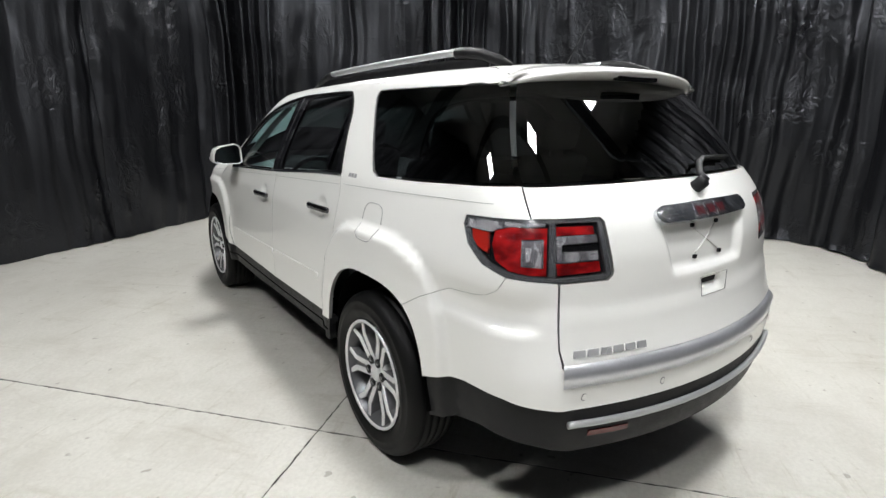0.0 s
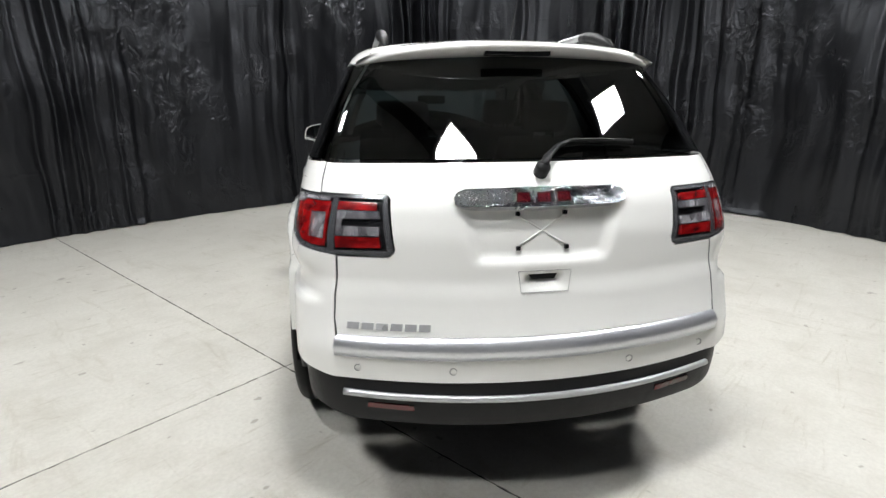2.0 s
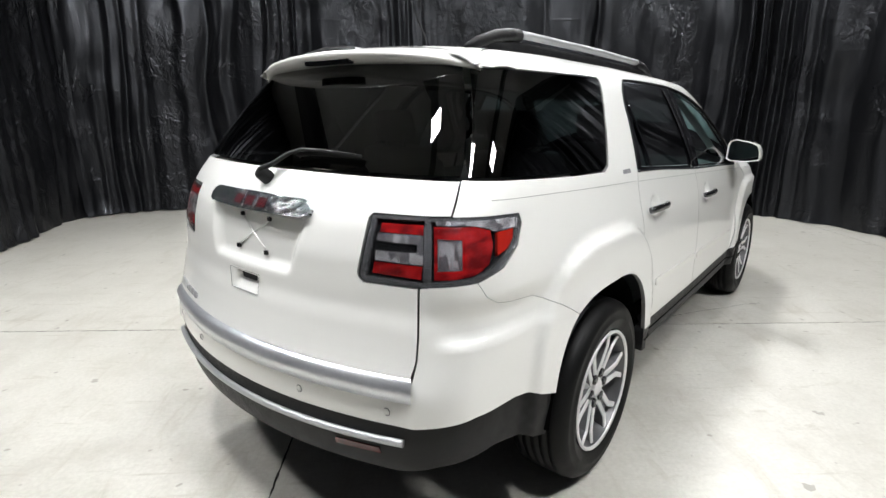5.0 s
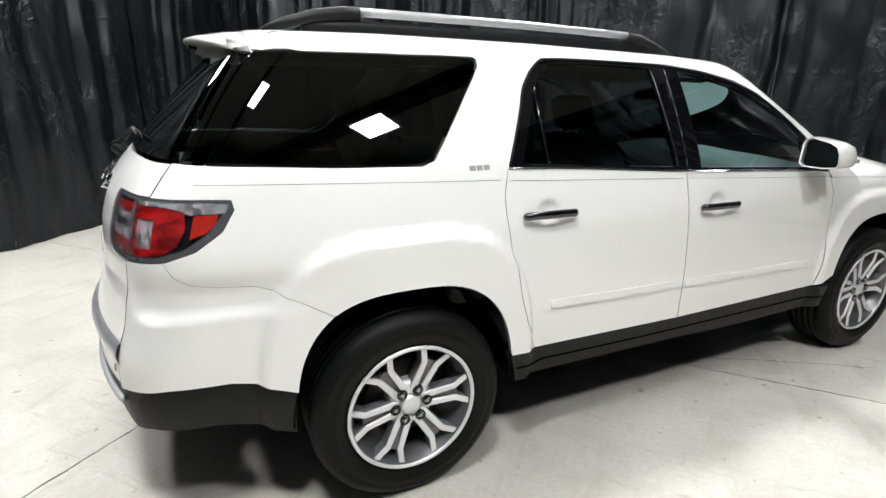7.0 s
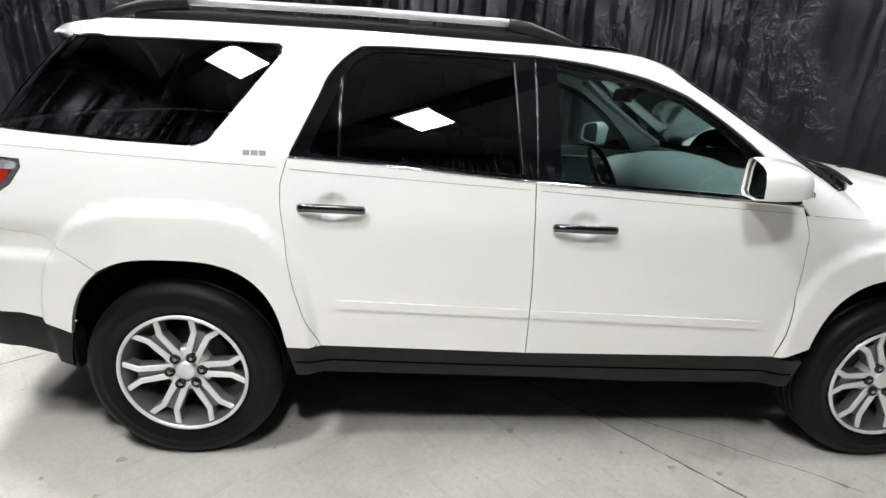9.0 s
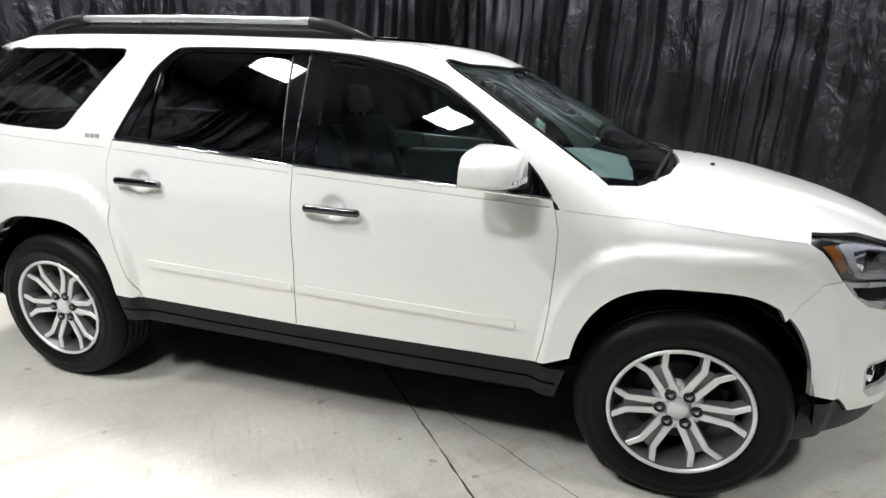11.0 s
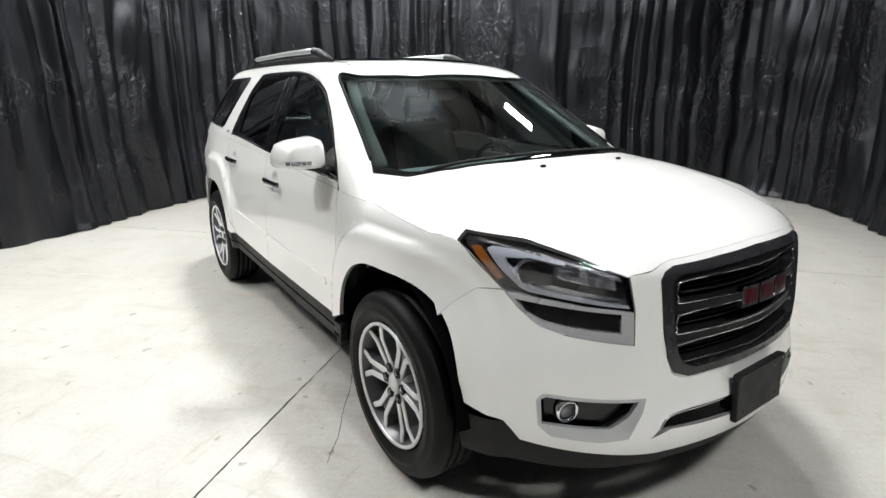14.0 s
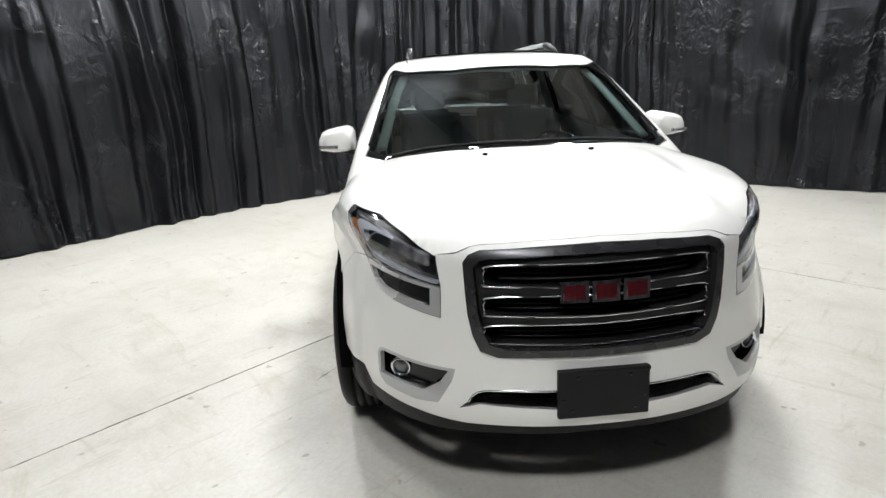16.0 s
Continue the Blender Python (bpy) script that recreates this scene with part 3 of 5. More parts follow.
def panel(name, poly, mat, parent, holes=(), lay=around, step=0.03, gap=0.0018, depth=0.018, inset=0.0, dent=None, side=1, label="", round_off=0):
    """A shell over an outline drawn on the skin, with folded edges. side -1: its mirror image on the car's left."""
    poly = chaikin(list(poly), round_off) if round_off else list(poly)
    v2, F = fill(poly, [list(h) for h in holes], step, gap)
    ins = np.full(len(v2), float(inset))
    if dent is not None:
        ins = ins + dent(v2[:, 0], v2[:, 1])
    P = lay(v2[:, 0], v2[:, 1], ins)
    N = skin_normal_soft(P)
    fn = np.cross(P[F[:, 1]] - P[F[:, 0]], P[F[:, 2]] - P[F[:, 0]])
    flip = np.sum(fn * N[F[:, 0]], 1) < 0
    F[flip] = F[flip][:, ::-1]
    edges = {}
    for f in F:
        for a, b in ((f[0], f[1]), (f[1], f[2]), (f[2], f[0])):
            edges[(a, b)] = edges.get((a, b), 0) + 1
    rim = [e for e in edges if (e[1], e[0]) not in edges]
    idx = sorted({i for e in rim for i in e})
    pos = {i: len(P) + k for k, i in enumerate(idx)}
    n = len(idx)
    top = P[idx]
    low = P[idx] - N[idx] * depth
    verts = np.concatenate([P, top, low])
    faces = [tuple(f) for f in F] + [(pos[b], pos[a], pos[a] + n, pos[b] + n) for a, b in rim]
    if side < 0:
        verts = verts * np.array([-1, 1, 1])
        faces = [f[::-1] for f in faces]
        N = N * np.array([-1, 1, 1])
    me = mesh_from(name, verts, faces)
    if dent is None:
        soft = np.zeros((len(verts), 3))
        soft[:len(P)] = N
        for f in faces[len(F):]:
            q = verts[list(f[:3])]
            nn = np.cross(q[1] - q[0], q[2] - q[0])
            nn /= np.linalg.norm(nn) + 1e-9
            for i in f:
                soft[i] += nn
        soft /= np.linalg.norm(soft, axis=1, keepdims=True) + 1e-9
        me.normals_split_custom_set_from_vertices([tuple(v) for v in soft])
    ob = put(name, me, mat, parent, label)
    # folded edges of white panels are coloured grey to paint shade into the gaps
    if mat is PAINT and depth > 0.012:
        me.materials.append(SHADE_GREY)
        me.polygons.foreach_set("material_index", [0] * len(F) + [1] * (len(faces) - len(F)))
    return ob


def skin_normal_soft(p, e=0.009):
    x, y, z = p[..., 0], p[..., 1], p[..., 2]
    g = np.stack([skin(x + e, y, z) - skin(x - e, y, z), skin(x, y + e, z) - skin(x, y - e, z), skin(x, y, z + e) - skin(x, y, z - e)], -1)
    return g / (np.linalg.norm(g, axis=-1, keepdims=True) + 1e-12)


def tube(name, pts, radius, mat, parent, side=1, flat=(1, 1), sides=8, label="", closed=False, up=None):
    """A bar swept along points; flat scales its two half-axes; radius may be a list."""
    P = np.array(pts, float) * np.array([side, 1, 1])
    n = len(P)
    rad = radius if isinstance(radius, (list, tuple)) else [radius] * n
    verts, faces = [], []
    for i in range(n):
        d = P[(i + 1) % n if closed else min(n - 1, i + 1)] - P[(i - 1) % n if closed else max(0, i - 1)]
        d /= np.linalg.norm(d) + 1e-9
        ref = np.array(up if up is not None else (0, 0, 1.0), float)
        if abs(np.dot(ref, d)) > 0.95:
            ref = np.array((1.0, 0, 0))
        a = np.cross(d, ref)
        a /= np.linalg.norm(a)
        b = np.cross(a, d)
        for k in range(sides):
            w = 2 * math.pi * k / sides + math.pi / sides
            verts.append(P[i] + a * math.cos(w) * rad[i] * flat[0] + b * math.sin(w) * rad[i] * flat[1])
    for i in range(n if closed else n - 1):
        j = (i + 1) % n
        for k in range(sides):
            q = (k + 1) % sides
            faces.append((i * sides + k, i * sides + q, j * sides + q, j * sides + k))
    if not closed:
        faces += [tuple(range(sides))[::-1], tuple((n - 1) * sides + k for k in range(sides))]
    return put(name, mesh_from(name, verts, faces, smooth=sides > 5), mat, parent, label)


def on_skin(pts, lift=0.0, lay=around, fine=6):
    """Points drawn on the skin, joined smoothly."""
    pts = [tuple(p) for p in spline(pts, fine, False)]
    a = np.array(pts)
    P = lay(a[:, 0], a[:, 1], 0.0)
    return P + skin_normal_soft(P) * lift


def arch(yc, z0, z1, n=44):
    """The edge of a wheel opening from its rear foot to its front foot, as (way, height)."""
    out = []
    for k in range(n + 1):
        w = math.pi * (1 - k / n)
        c, s_ = math.cos(w), math.sin(w)
        y = yc + 0.425 * math.copysign(abs(c) ** 0.72, c)
        z = 0.40 + 0.485 * abs(s_) ** 0.72
        if z < (z0 if k < n / 2 else z1):
            continue
        out.append((way_of(y, z), z))
    return out


def way_of(y, z):
    s = np.linspace(0.4, S_NOSE - 0.4, 900)
    return float(np.interp(y, skin_point(s, np.full(900, z))[:, 1], s))


def revolve(profile, n=64):
    """Vertices and faces of a profile (radius, x) turned round the x axis."""
    verts, faces = [], []
    m = len(profile)
    for k in range(n):
        w = 2 * math.pi * k / n
        for r, x in profile:
            verts.append((x, r * math.cos(w), r * math.sin(w)))
    for k in range(n):
        q = (k + 1) % n
        for i in range(m - 1):
            faces.append((k * m + i, q * m + i, q * m + i + 1, k * m + i + 1))
    return verts, faces


def disc(name, c, r, thick, axis, mat, parent, n=24, label="", dome=0.0):
    """A round button at c, facing along axis."""
    v, f = revolve([(r, -thick), (r, -0.15 * thick), (r * 0.9, 0), (r * 0.5, dome * 0.75), (0.0005, dome)], n)
    q = Vector((1, 0, 0)).rotation_difference(Vector(axis).normalized()).to_matrix().to_4x4()
    me = mesh_from(name, v, f)
    me.transform(Matrix.Translation(c) @ q)
    return put(name, me, mat, parent, label)


car = empty("car", "white pearl seven-seat sport utility car standing on the concrete floor", "car")

# ---- outlines, as (way round the car, height) ----
REAR_DOOR_CUT = [(2.06, 0.525), (2.0, 0.66), (1.965, 0.78), (1.935, 0.95), (1.915, 1.10), (1.915, 1.18), (1.94, 1.275)]
SPLIT_CUT = [(2.905, 0.505), (2.908, 0.78), (2.90, 1.0), (2.898, 1.215)]
FRONT_DOOR_CUT = [(3.98, 0.505), (4.0, 0.62), (4.013, 0.75), (4.02, 0.92), (4.02, 1.04), (4.0, 1.12), (3.985, 1.158)]
WINDOW_BAND = [(1.945, 1.28), (2.0, 1.40), (2.045, 1.49), (2.09, 1.59), (2.13, 1.64), (2.18, 1.678), (2.26, 1.695), (2.58, 1.692), (2.88, 1.682), (3.14, 1.655), (3.35, 1.61), (3.52, 1.545), (3.66, 1.46), (3.77, 1.375), (3.88, 1.285), (3.95, 1.215), (3.985, 1.16), (3.46, 1.19), (2.90, 1.218)]
TAIL_LAMP = [(0.49, 1.05), (0.525, 1.232), (0.70, 1.236), (0.90, 1.232), (0.955, 1.228), (0.962, 1.20), (0.935, 1.135), (0.875, 1.08), (0.80, 1.052), (0.68, 1.038), (0.51, 1.035)]
BUMPER_CUT = [(0.80, 1.048), (0.825, 1.0), (0.86, 0.972), (0.91, 0.958), (1.01, 0.948), (1.13, 0.892), (1.235, 0.825)]
REAR_BLACK = [(1.115, 0.562), (1.02, 0.60), (0.93, 0.622), (0.79, 0.625), (0.68, 0.608), (0.60, 0.597), (0.30, 0.595), (0.0, 0.595)]
HEAD_LAMP = [(4.875, 1.093), (4.86, 1.078), (4.905, 1.035), (5.045, 0.915), (5.45, 0.88), (5.425, 0.985), (5.27, 1.04), (5.09, 1.083)]
HEAD_LOWER = [(5.045, 0.912), (5.085, 0.868), (5.16, 0.818), (5.25, 0.797), (5.455, 0.775), (5.45, 0.877)]
NOSE_BLACK = [(4.905, 0.48), (5.07, 0.478), (5.095, 0.455), (5.125, 0.42), (5.39, 0.405), (5.55, 0.39), (S_NOSE, 0.40)]
GRILLE = [(5.535, 0.975), (5.55, 0.998), (5.585, 1.012), (5.80, 1.024), (S_NOSE, 1.030)]
GRILLE_LOW = [(S_NOSE, 0.652), (5.80, 0.65), (5.66, 0.647), (5.60, 0.668), (5.575, 0.72), (5.555, 0.80)]
FOG = [(5.17, 0.575), (5.185, 0.597), (5.21, 0.602), (5.51, 0.59), (5.50, 0.545), (5.455, 0.462), (5.37, 0.452), (5.22, 0.458), (5.18, 0.49)]
INTAKE = [(5.53, 0.452), (5.60, 0.520), (S_NOSE, 0.530)]


def both(points, middle):
    """An outline on the right, run on over the middle line to its mirror image on the left."""
    return list(points) + [(2 * middle - s, z) for s, z in reversed(points) if abs(s - middle) > 1e-6]


rear_arch_all = arch(-1.51, 0.55, 0.53)
front_arch_all = arch(1.51, 0.52, 0.48)
rear_arch = [p for p in rear_arch_all if p[0] > 1.235 or p[1] < 0.3]
rear_arch_low = [p for p in rear_arch_all if p[0] <= 1.235 and p[1] < 0.86]
front_arch = [p for p in front_arch_all if p[0] < 4.81]
front_arch_low = [p for p in front_arch_all if p[0] >= 4.81]


def step_shape(s, z):
    """The bumper's shelf stands proud below the tailgate's corner."""
    a = np.abs(s)
    out = sstep(0.66, 0.78, a)
    return -((1 - out) * 0.012 * sstep(0.96, 0.88, z) + out * 0.028 * sstep(0.878, 0.856, z)) * sstep(1.25, 0.85, a) * sstep(0.60, 0.64, a)


def tailgate_shape(s, z):
    a = np.abs(s)
    edge = 0.205 + (z - 1.0) * 0.30
    inner = sstep(edge + 0.028, edge - 0.012, a) * sstep(1.005, 1.04, z) * sstep(1.255, 1.22, z)
    grip = sstep(0.088, 0.074, a) * sstep(0.905, 0.918, z) * sstep(0.985, 0.972, z)
    pocket = sstep(0.064, 0.054, a) * sstep(0.918, 0.932, z) * sstep(0.968, 0.956, z) * (0.4 + 0.6 * sstep(0.93, 0.96, z))
    crease = -0.012 * sstep(0.96, 0.88, z)
    return 0.026 * inner + 0.004 * grip + 0.03 * pocket + crease


def cup(mid, z0):
    """The hollow behind a door handle."""
    def shape(s, z):
        d = np.hypot((s - mid) / 0.068, (z - z0) / 0.060)
        return 0.024 * (1 - sstep(0.45, 1.0, d))
    return shape


for side in (1, -1):
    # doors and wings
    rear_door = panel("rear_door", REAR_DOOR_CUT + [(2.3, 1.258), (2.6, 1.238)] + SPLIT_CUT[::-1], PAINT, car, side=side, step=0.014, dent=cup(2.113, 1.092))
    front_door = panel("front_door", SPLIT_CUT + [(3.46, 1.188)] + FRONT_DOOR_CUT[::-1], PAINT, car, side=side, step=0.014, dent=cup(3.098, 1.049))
    hood_cut = [(4.0, 1.122), (4.27, 1.108), (4.56, 1.09), (4.86, 1.062)]
    panel("front_wing", front_arch[::-1] + FRONT_DOOR_CUT[:6] + hood_cut[1:] + [(4.905, 1.035), (5.03, 0.918), (4.94, 0.908), (4.86, 0.845), (4.81, 0.79)], PAINT, car, side=side, step=0.022, gap=0.0010)
    quarter = [(1.945, 1.275), (2.0, 1.40), (2.045, 1.49), (2.09, 1.59), (2.13, 1.64), (2.18, 1.678), (2.26, 1.697), (1.86, 1.70), (1.895, 1.68), (1.895, 1.655), (1.87, 1.62), (1.67, 1.36), (1.64, 1.322), (1.59, 1.303), (1.28, 1.312), (0.779, 1.34), (0.7465, 1.25), (0.742, 1.238), (0.90, 1.234), (0.957, 1.23), (0.965, 1.20), (0.938, 1.135), (0.878, 1.08)]
    panel("rear_quarter_panel", quarter + BUMPER_CUT + rear_arch + [(1.93, 0.53)] + REAR_DOOR_CUT, PAINT, car, side=side, step=0.024, gap=0.0010)
    rail = [tuple(p[:2]) for p in skin_point(np.array([0.905, 1.0, 1.15, 1.34, 1.6, 1.85, 2.1, 2.26]), 1.690)] + [(0.667, -0.44), (0.668, -0.13), (0.685, 0.12), (0.711, 0.34), (0.742, 0.51), (0.784, 0.65), (0.822, 0.76), (0.866, 0.87), (0.895, 0.945), (0.921, 1.012), (0.907, 1.094), (0.831, 1.178), (0.80, 1.10), (0.76, 0.92), (0.70, 0.65), (0.655, 0.475), (0.60, 0.40), (0.56, 0.30), (0.545, 0.0), (0.54, -0.6), (0.54, -1.5), (0.50, -1.96)]
    panel("roof_side_rail", rail, PAINT, car, lay=above, side=side, step=0.022, gap=0.0, depth=0.010, inset=-0.0006)
    # glass
    front_glass = [(3.0, 1.228), (2.985, 1.655), (3.13, 1.635), (3.34, 1.588), (3.5, 1.527), (3.63, 1.445), (3.735, 1.36), (3.78, 1.318), (3.78, 1.19), (3.46, 1.206)]
    rear_glass = [(2.02, 1.292), (2.055, 1.38), (2.10, 1.48), (2.145, 1.58), (2.185, 1.632), (2.24, 1.668), (2.30, 1.676), (2.55, 1.673), (2.80, 1.664), (2.835, 1.238), (2.40, 1.266)]
    panel("window_frame", WINDOW_BAND, GLOSSBLACK, car, holes=[front_glass, rear_glass], side=side, inset=0.003, step=0.03, label="black window frame and pillar")
    pane = panel("front_side_window", front_glass, CLEAR, front_door, side=side, inset=0.007, gap=0.0, depth=0.002, label="green tinted side window")
    pane.visible_shadow = False
    panel("rear_side_window", rear_glass, TINT, rear_door, side=side, inset=0.007, gap=0.0, depth=0.002, label="dark privacy glass")
    tube("pillar_seam", on_skin([(2.903, 1.23), (2.90, 1.45), (2.895, 1.67)], 0.001), 0.004, SMOKE, car, side, (1, 0.6), 6)
    tube("window_channel", on_skin([(2.845, 1.24), (2.825, 1.45), (2.81, 1.655)], 0.001), 0.004, SMOKE, rear_door, side, (1, 0.6), 6)
    tube("quarter_light_bar", on_skin([(2.135, 1.285), (2.13, 1.45), (2.135, 1.575)], 0.0), 0.006, GLOSSBLACK, rear_door, side)
    panel("rear_quarter_window", [(0.80, 1.346), (1.28, 1.32), (1.59, 1.311), (1.63, 1.328), (1.66, 1.362), (1.862, 1.622), (1.886, 1.655), (1.885, 1.674), (1.855, 1.687), (1.34, 1.687), (0.89, 1.687)], TINT, car, side=side, inset=0.002, depth=0.004, label="dark privacy glass")
    tube("window_chrome_strip", on_skin([(1.945, 1.274), (2.3, 1.256), (2.9, 1.212), (3.46, 1.184), (3.985, 1.155)], 0.001), 0.0075, CHROME, car, side, (0.5, 1), 6)
    tube("window_top_trim", on_skin([(1.95, 1.285), (2.045, 1.488), (2.09, 1.586), (2.18, 1.674), (2.26, 1.692), (2.58, 1.69), (2.88, 1.68), (3.14, 1.653), (3.35, 1.607), (3.52, 1.543), (3.66, 1.457), (3.88, 1.283), (3.98, 1.165)], 0.0), 0.005, RUBBER, car, side, (1, 1), 6)
    # grey beads painted as the shade of the pressed line under the windows
    tube("body_line_shade", on_skin([(0.86, 1.279), (1.28, 1.262), (1.90, 1.237)], 0.0), 0.0017, SHADE_GREY, car, side, (1, 0.6), 6, "fine grey bead drawn as the shade of a body line")
    tube("body_line_shade", on_skin([(1.95, 1.232), (2.4, 1.208), (2.88, 1.184)], 0.0), 0.0017, SHADE_GREY, rear_door, side, (1, 0.6), 6)
    tube("body_line_shade", on_skin([(2.92, 1.182), (3.5, 1.150), (3.98, 1.126)], 0.0), 0.0017, SHADE_GREY, front_door, side, (1, 0.6), 6)
    # grey bead painted as the shade in the bonnet's cut
    tube("body_line_shade", on_skin([(4.035, 1.119), (4.3, 1.106), (4.56, 1.089), (4.85, 1.062)], 0.0), 0.0017, SHADE_GREY, car, side, (1, 0.6), 6, "fine grey bead drawn as the shade of a body line")
    # rubbing strips
    for door, s0, s1, z0, z1 in ((rear_door, 2.13, 2.895, 0.71, 0.685), (front_door, 2.915, 3.885, 0.683, 0.655)):
        panel("rubbing_strip", [(s0 + 0.004, z0 - 0.018), (s1, z1 - 0.018), (s1, z1 + 0.018), (s0, z0 + 0.018)], PAINT, door, side=side, inset=-0.007, depth=0.010, step=0.05, gap=0.0)
    # door handles
    for door, s0, s1, z in ((rear_door, 1.99, 2.235, 1.090), (front_door, 2.975, 3.220, 1.045)):
        mid = (s0 + s1) / 2
        P = skin_point(side * np.array([mid]), np.array([z]))[0]
        Nn = skin_normal_soft(P[None])[0]
        grip = on_skin([(s0, z), (s0 + 0.03, z + 0.001), (mid, z), (s1 - 0.03, z - 0.002), (s1, z - 0.003)], 0.0, fine=5)
        lift = [0.008 + 0.026 * math.sin(math.pi * k / (len(grip) - 1)) ** 0.5 for k in range(len(grip))]
        gn = skin_normal_soft(grip)
        grip = grip + gn * np.array(lift)[:, None]
        handle = tube("door_handle", grip, [0.010] + [0.0145] * (len(grip) - 2) + [0.010], GRIPBLACK, door, side, (0.75, 1.15), 10, "dark chrome handle wet with drops")
        lip = grip + gn * 0.003 + np.array((0, 0, -0.0145))
        tube("handle_lip", lip, 0.0045, CHROME, handle, side, (1, 1), 8, "bright chrome lip")
    # sills and black lower trim
    panel("sill", [(1.925, 0.535), (2.06, 0.535), (2.5, 0.518), (2.905, 0.508), (3.98, 0.502), (4.095, 0.50), (4.06, 0.37), (3.4, 0.368), (2.9, 0.385), (1.96, 0.40)], CLAD, car, side=side, step=0.05, inset=0.004, depth=0.05, label="black plastic sill")
    tube("sill_seam", on_skin([(1.96, 0.462), (2.5, 0.447), (2.905, 0.440), (3.6, 0.435), (4.06, 0.432)], -0.003), 0.004, DARK, car, side, (1, 1), 6)
    # side lamps of the tail
    panel("tail_lamp_frame", TAIL_LAMP, LAMPRIM, car, side=side, inset=0.004, step=0.022, gap=-0.003, holes=[[(0.503, 1.049), (0.534, 1.227), (0.674, 1.229), (0.667, 1.046)], [(0.686, 1.228), (0.865, 1.218), (0.94, 1.214), (0.935, 1.18), (0.905, 1.13), (0.855, 1.087), (0.785, 1.062), (0.682, 1.05)]], label="smoked chrome lamp surround")
    panel("tail_lamp_bowl", TAIL_LAMP, LAMPDARK, car, side=side, inset=0.018, step=0.05, gap=-0.004)
    lamp = panel("tail_lamp_lens", [(0.497, 1.047), (0.53, 1.227), (0.70, 1.231), (0.90, 1.227), (0.95, 1.222), (0.955, 1.20), (0.93, 1.14), (0.87, 1.084), (0.80, 1.057), (0.68, 1.043)], LENS, car, side=side, inset=-0.002, step=0.03, depth=0.003, label="clear outer lens")
    lamp.visible_shadow = False
    panel("upper_red_lamp", [(0.548, 1.187), (0.552, 1.213), (0.668, 1.215), (0.667, 1.188)], RED, lamp, side=side, inset=0.004, gap=0, step=0.04, depth=0.012)
    panel("lower_red_lamp", [(0.527, 1.063), (0.533, 1.098), (0.663, 1.097), (0.66, 1.058)], RED, lamp, side=side, inset=0.004, gap=0, step=0.04, depth=0.012)
    panel("reversing_lamp", [(0.535, 1.160), (0.542, 1.184), (0.667, 1.185), (0.664, 1.100), (0.535, 1.102), (0.535, 1.132), (0.65, 1.134), (0.651, 1.158)], FACETS, lamp, side=side, inset=0.006, gap=0, step=0.03, depth=0.012)
    panel("outer_red_lamp", [(0.692, 1.06), (0.694, 1.212), (0.80, 1.21), (0.845, 1.195), (0.85, 1.15), (0.835, 1.10), (0.795, 1.072), (0.74, 1.062)], RED, lamp, holes=[[(0.70, 1.085), (0.702, 1.178), (0.765, 1.175), (0.762, 1.088)]], side=side, inset=0.003, gap=0, step=0.03, depth=0.010)
    panel("stop_lamp", [(0.70, 1.085), (0.702, 1.178), (0.765, 1.175), (0.762, 1.088)], FACETS, lamp, side=side, inset=0.007, gap=0, step=0.03, depth=0.010)
    panel("clear_band", [(0.70, 1.216), (0.70, 1.227), (0.90, 1.224), (0.948, 1.218), (0.945, 1.192), (0.86, 1.19), (0.83, 1.205), (0.79, 1.214)], FACETS, lamp, side=side, inset=0.002, gap=0, step=0.02, depth=0.006)
    panel("turn_lamp", [(0.862, 1.118), (0.868, 1.186), (0.926, 1.189), (0.922, 1.160), (0.90, 1.135)], ORANGE, lamp, side=side, inset=0.004, gap=0, step=0.03, depth=0.012)
    # head lamps
    panel("head_lamp_bowl", HEAD_LAMP, LAMPDARK, car, side=side, inset=0.030, step=0.04, gap=-0.003)
    head = panel("head_lamp_lens", HEAD_LAMP, LENS, car, side=side, inset=-0.0015, step=0.03, depth=0.004, gap=0.0005, label="clear head lamp lens with drops")
    head.visible_shadow = False
    panel("side_reflector", [(4.915, 1.052), (4.952, 1.054), (5.035, 0.957), (5.013, 0.948)], AMBER, head, side=side, inset=0.004, gap=0, step=0.03, depth=0.01)
    def quad(u, v):
        a = np.array((5.045, 0.915)) * (1 - u) + np.array((5.45, 0.88)) * u
        b = np.array((4.885, 1.088)) * (1 - u) + np.array((5.425, 0.985)) * u + np.array((0.0, 0.05 * u * (1 - u)))
        return tuple(float(c) for c in a * (1 - v) + b * v)
    guide = [quad(*p) for p in ((0.11, 0.80), (0.115, 0.40), (0.15, 0.12), (0.20, 0.07), (0.97, 0.05), (0.97, 0.14), (0.25, 0.17), (0.205, 0.24), (0.19, 0.60), (0.22, 0.72), (0.40, 0.83), (0.62, 0.86), (0.62, 0.93), (0.30, 0.92), (0.16, 0.88))]
    panel("light_guide", guide, GUIDE, head, side=side, inset=0.006, gap=0, step=0.02, depth=0.022)
    panel("lamp_brow", [quad(*p) for p in ((0.05, 0.95), (0.5, 0.965), (0.95, 0.95), (0.955, 0.80), (0.70, 0.88), (0.30, 0.925), (0.08, 0.90))], FACETS, head, side=side, inset=0.012, gap=0, step=0.02, depth=0.008)
    panel("lamp_shelf", [quad(*p) for p in ((0.27, 0.20), (0.96, 0.17), (0.96, 0.27), (0.45, 0.30))], LAMPRIM, head, side=side, inset=0.016, gap=0, step=0.02, depth=0.010)
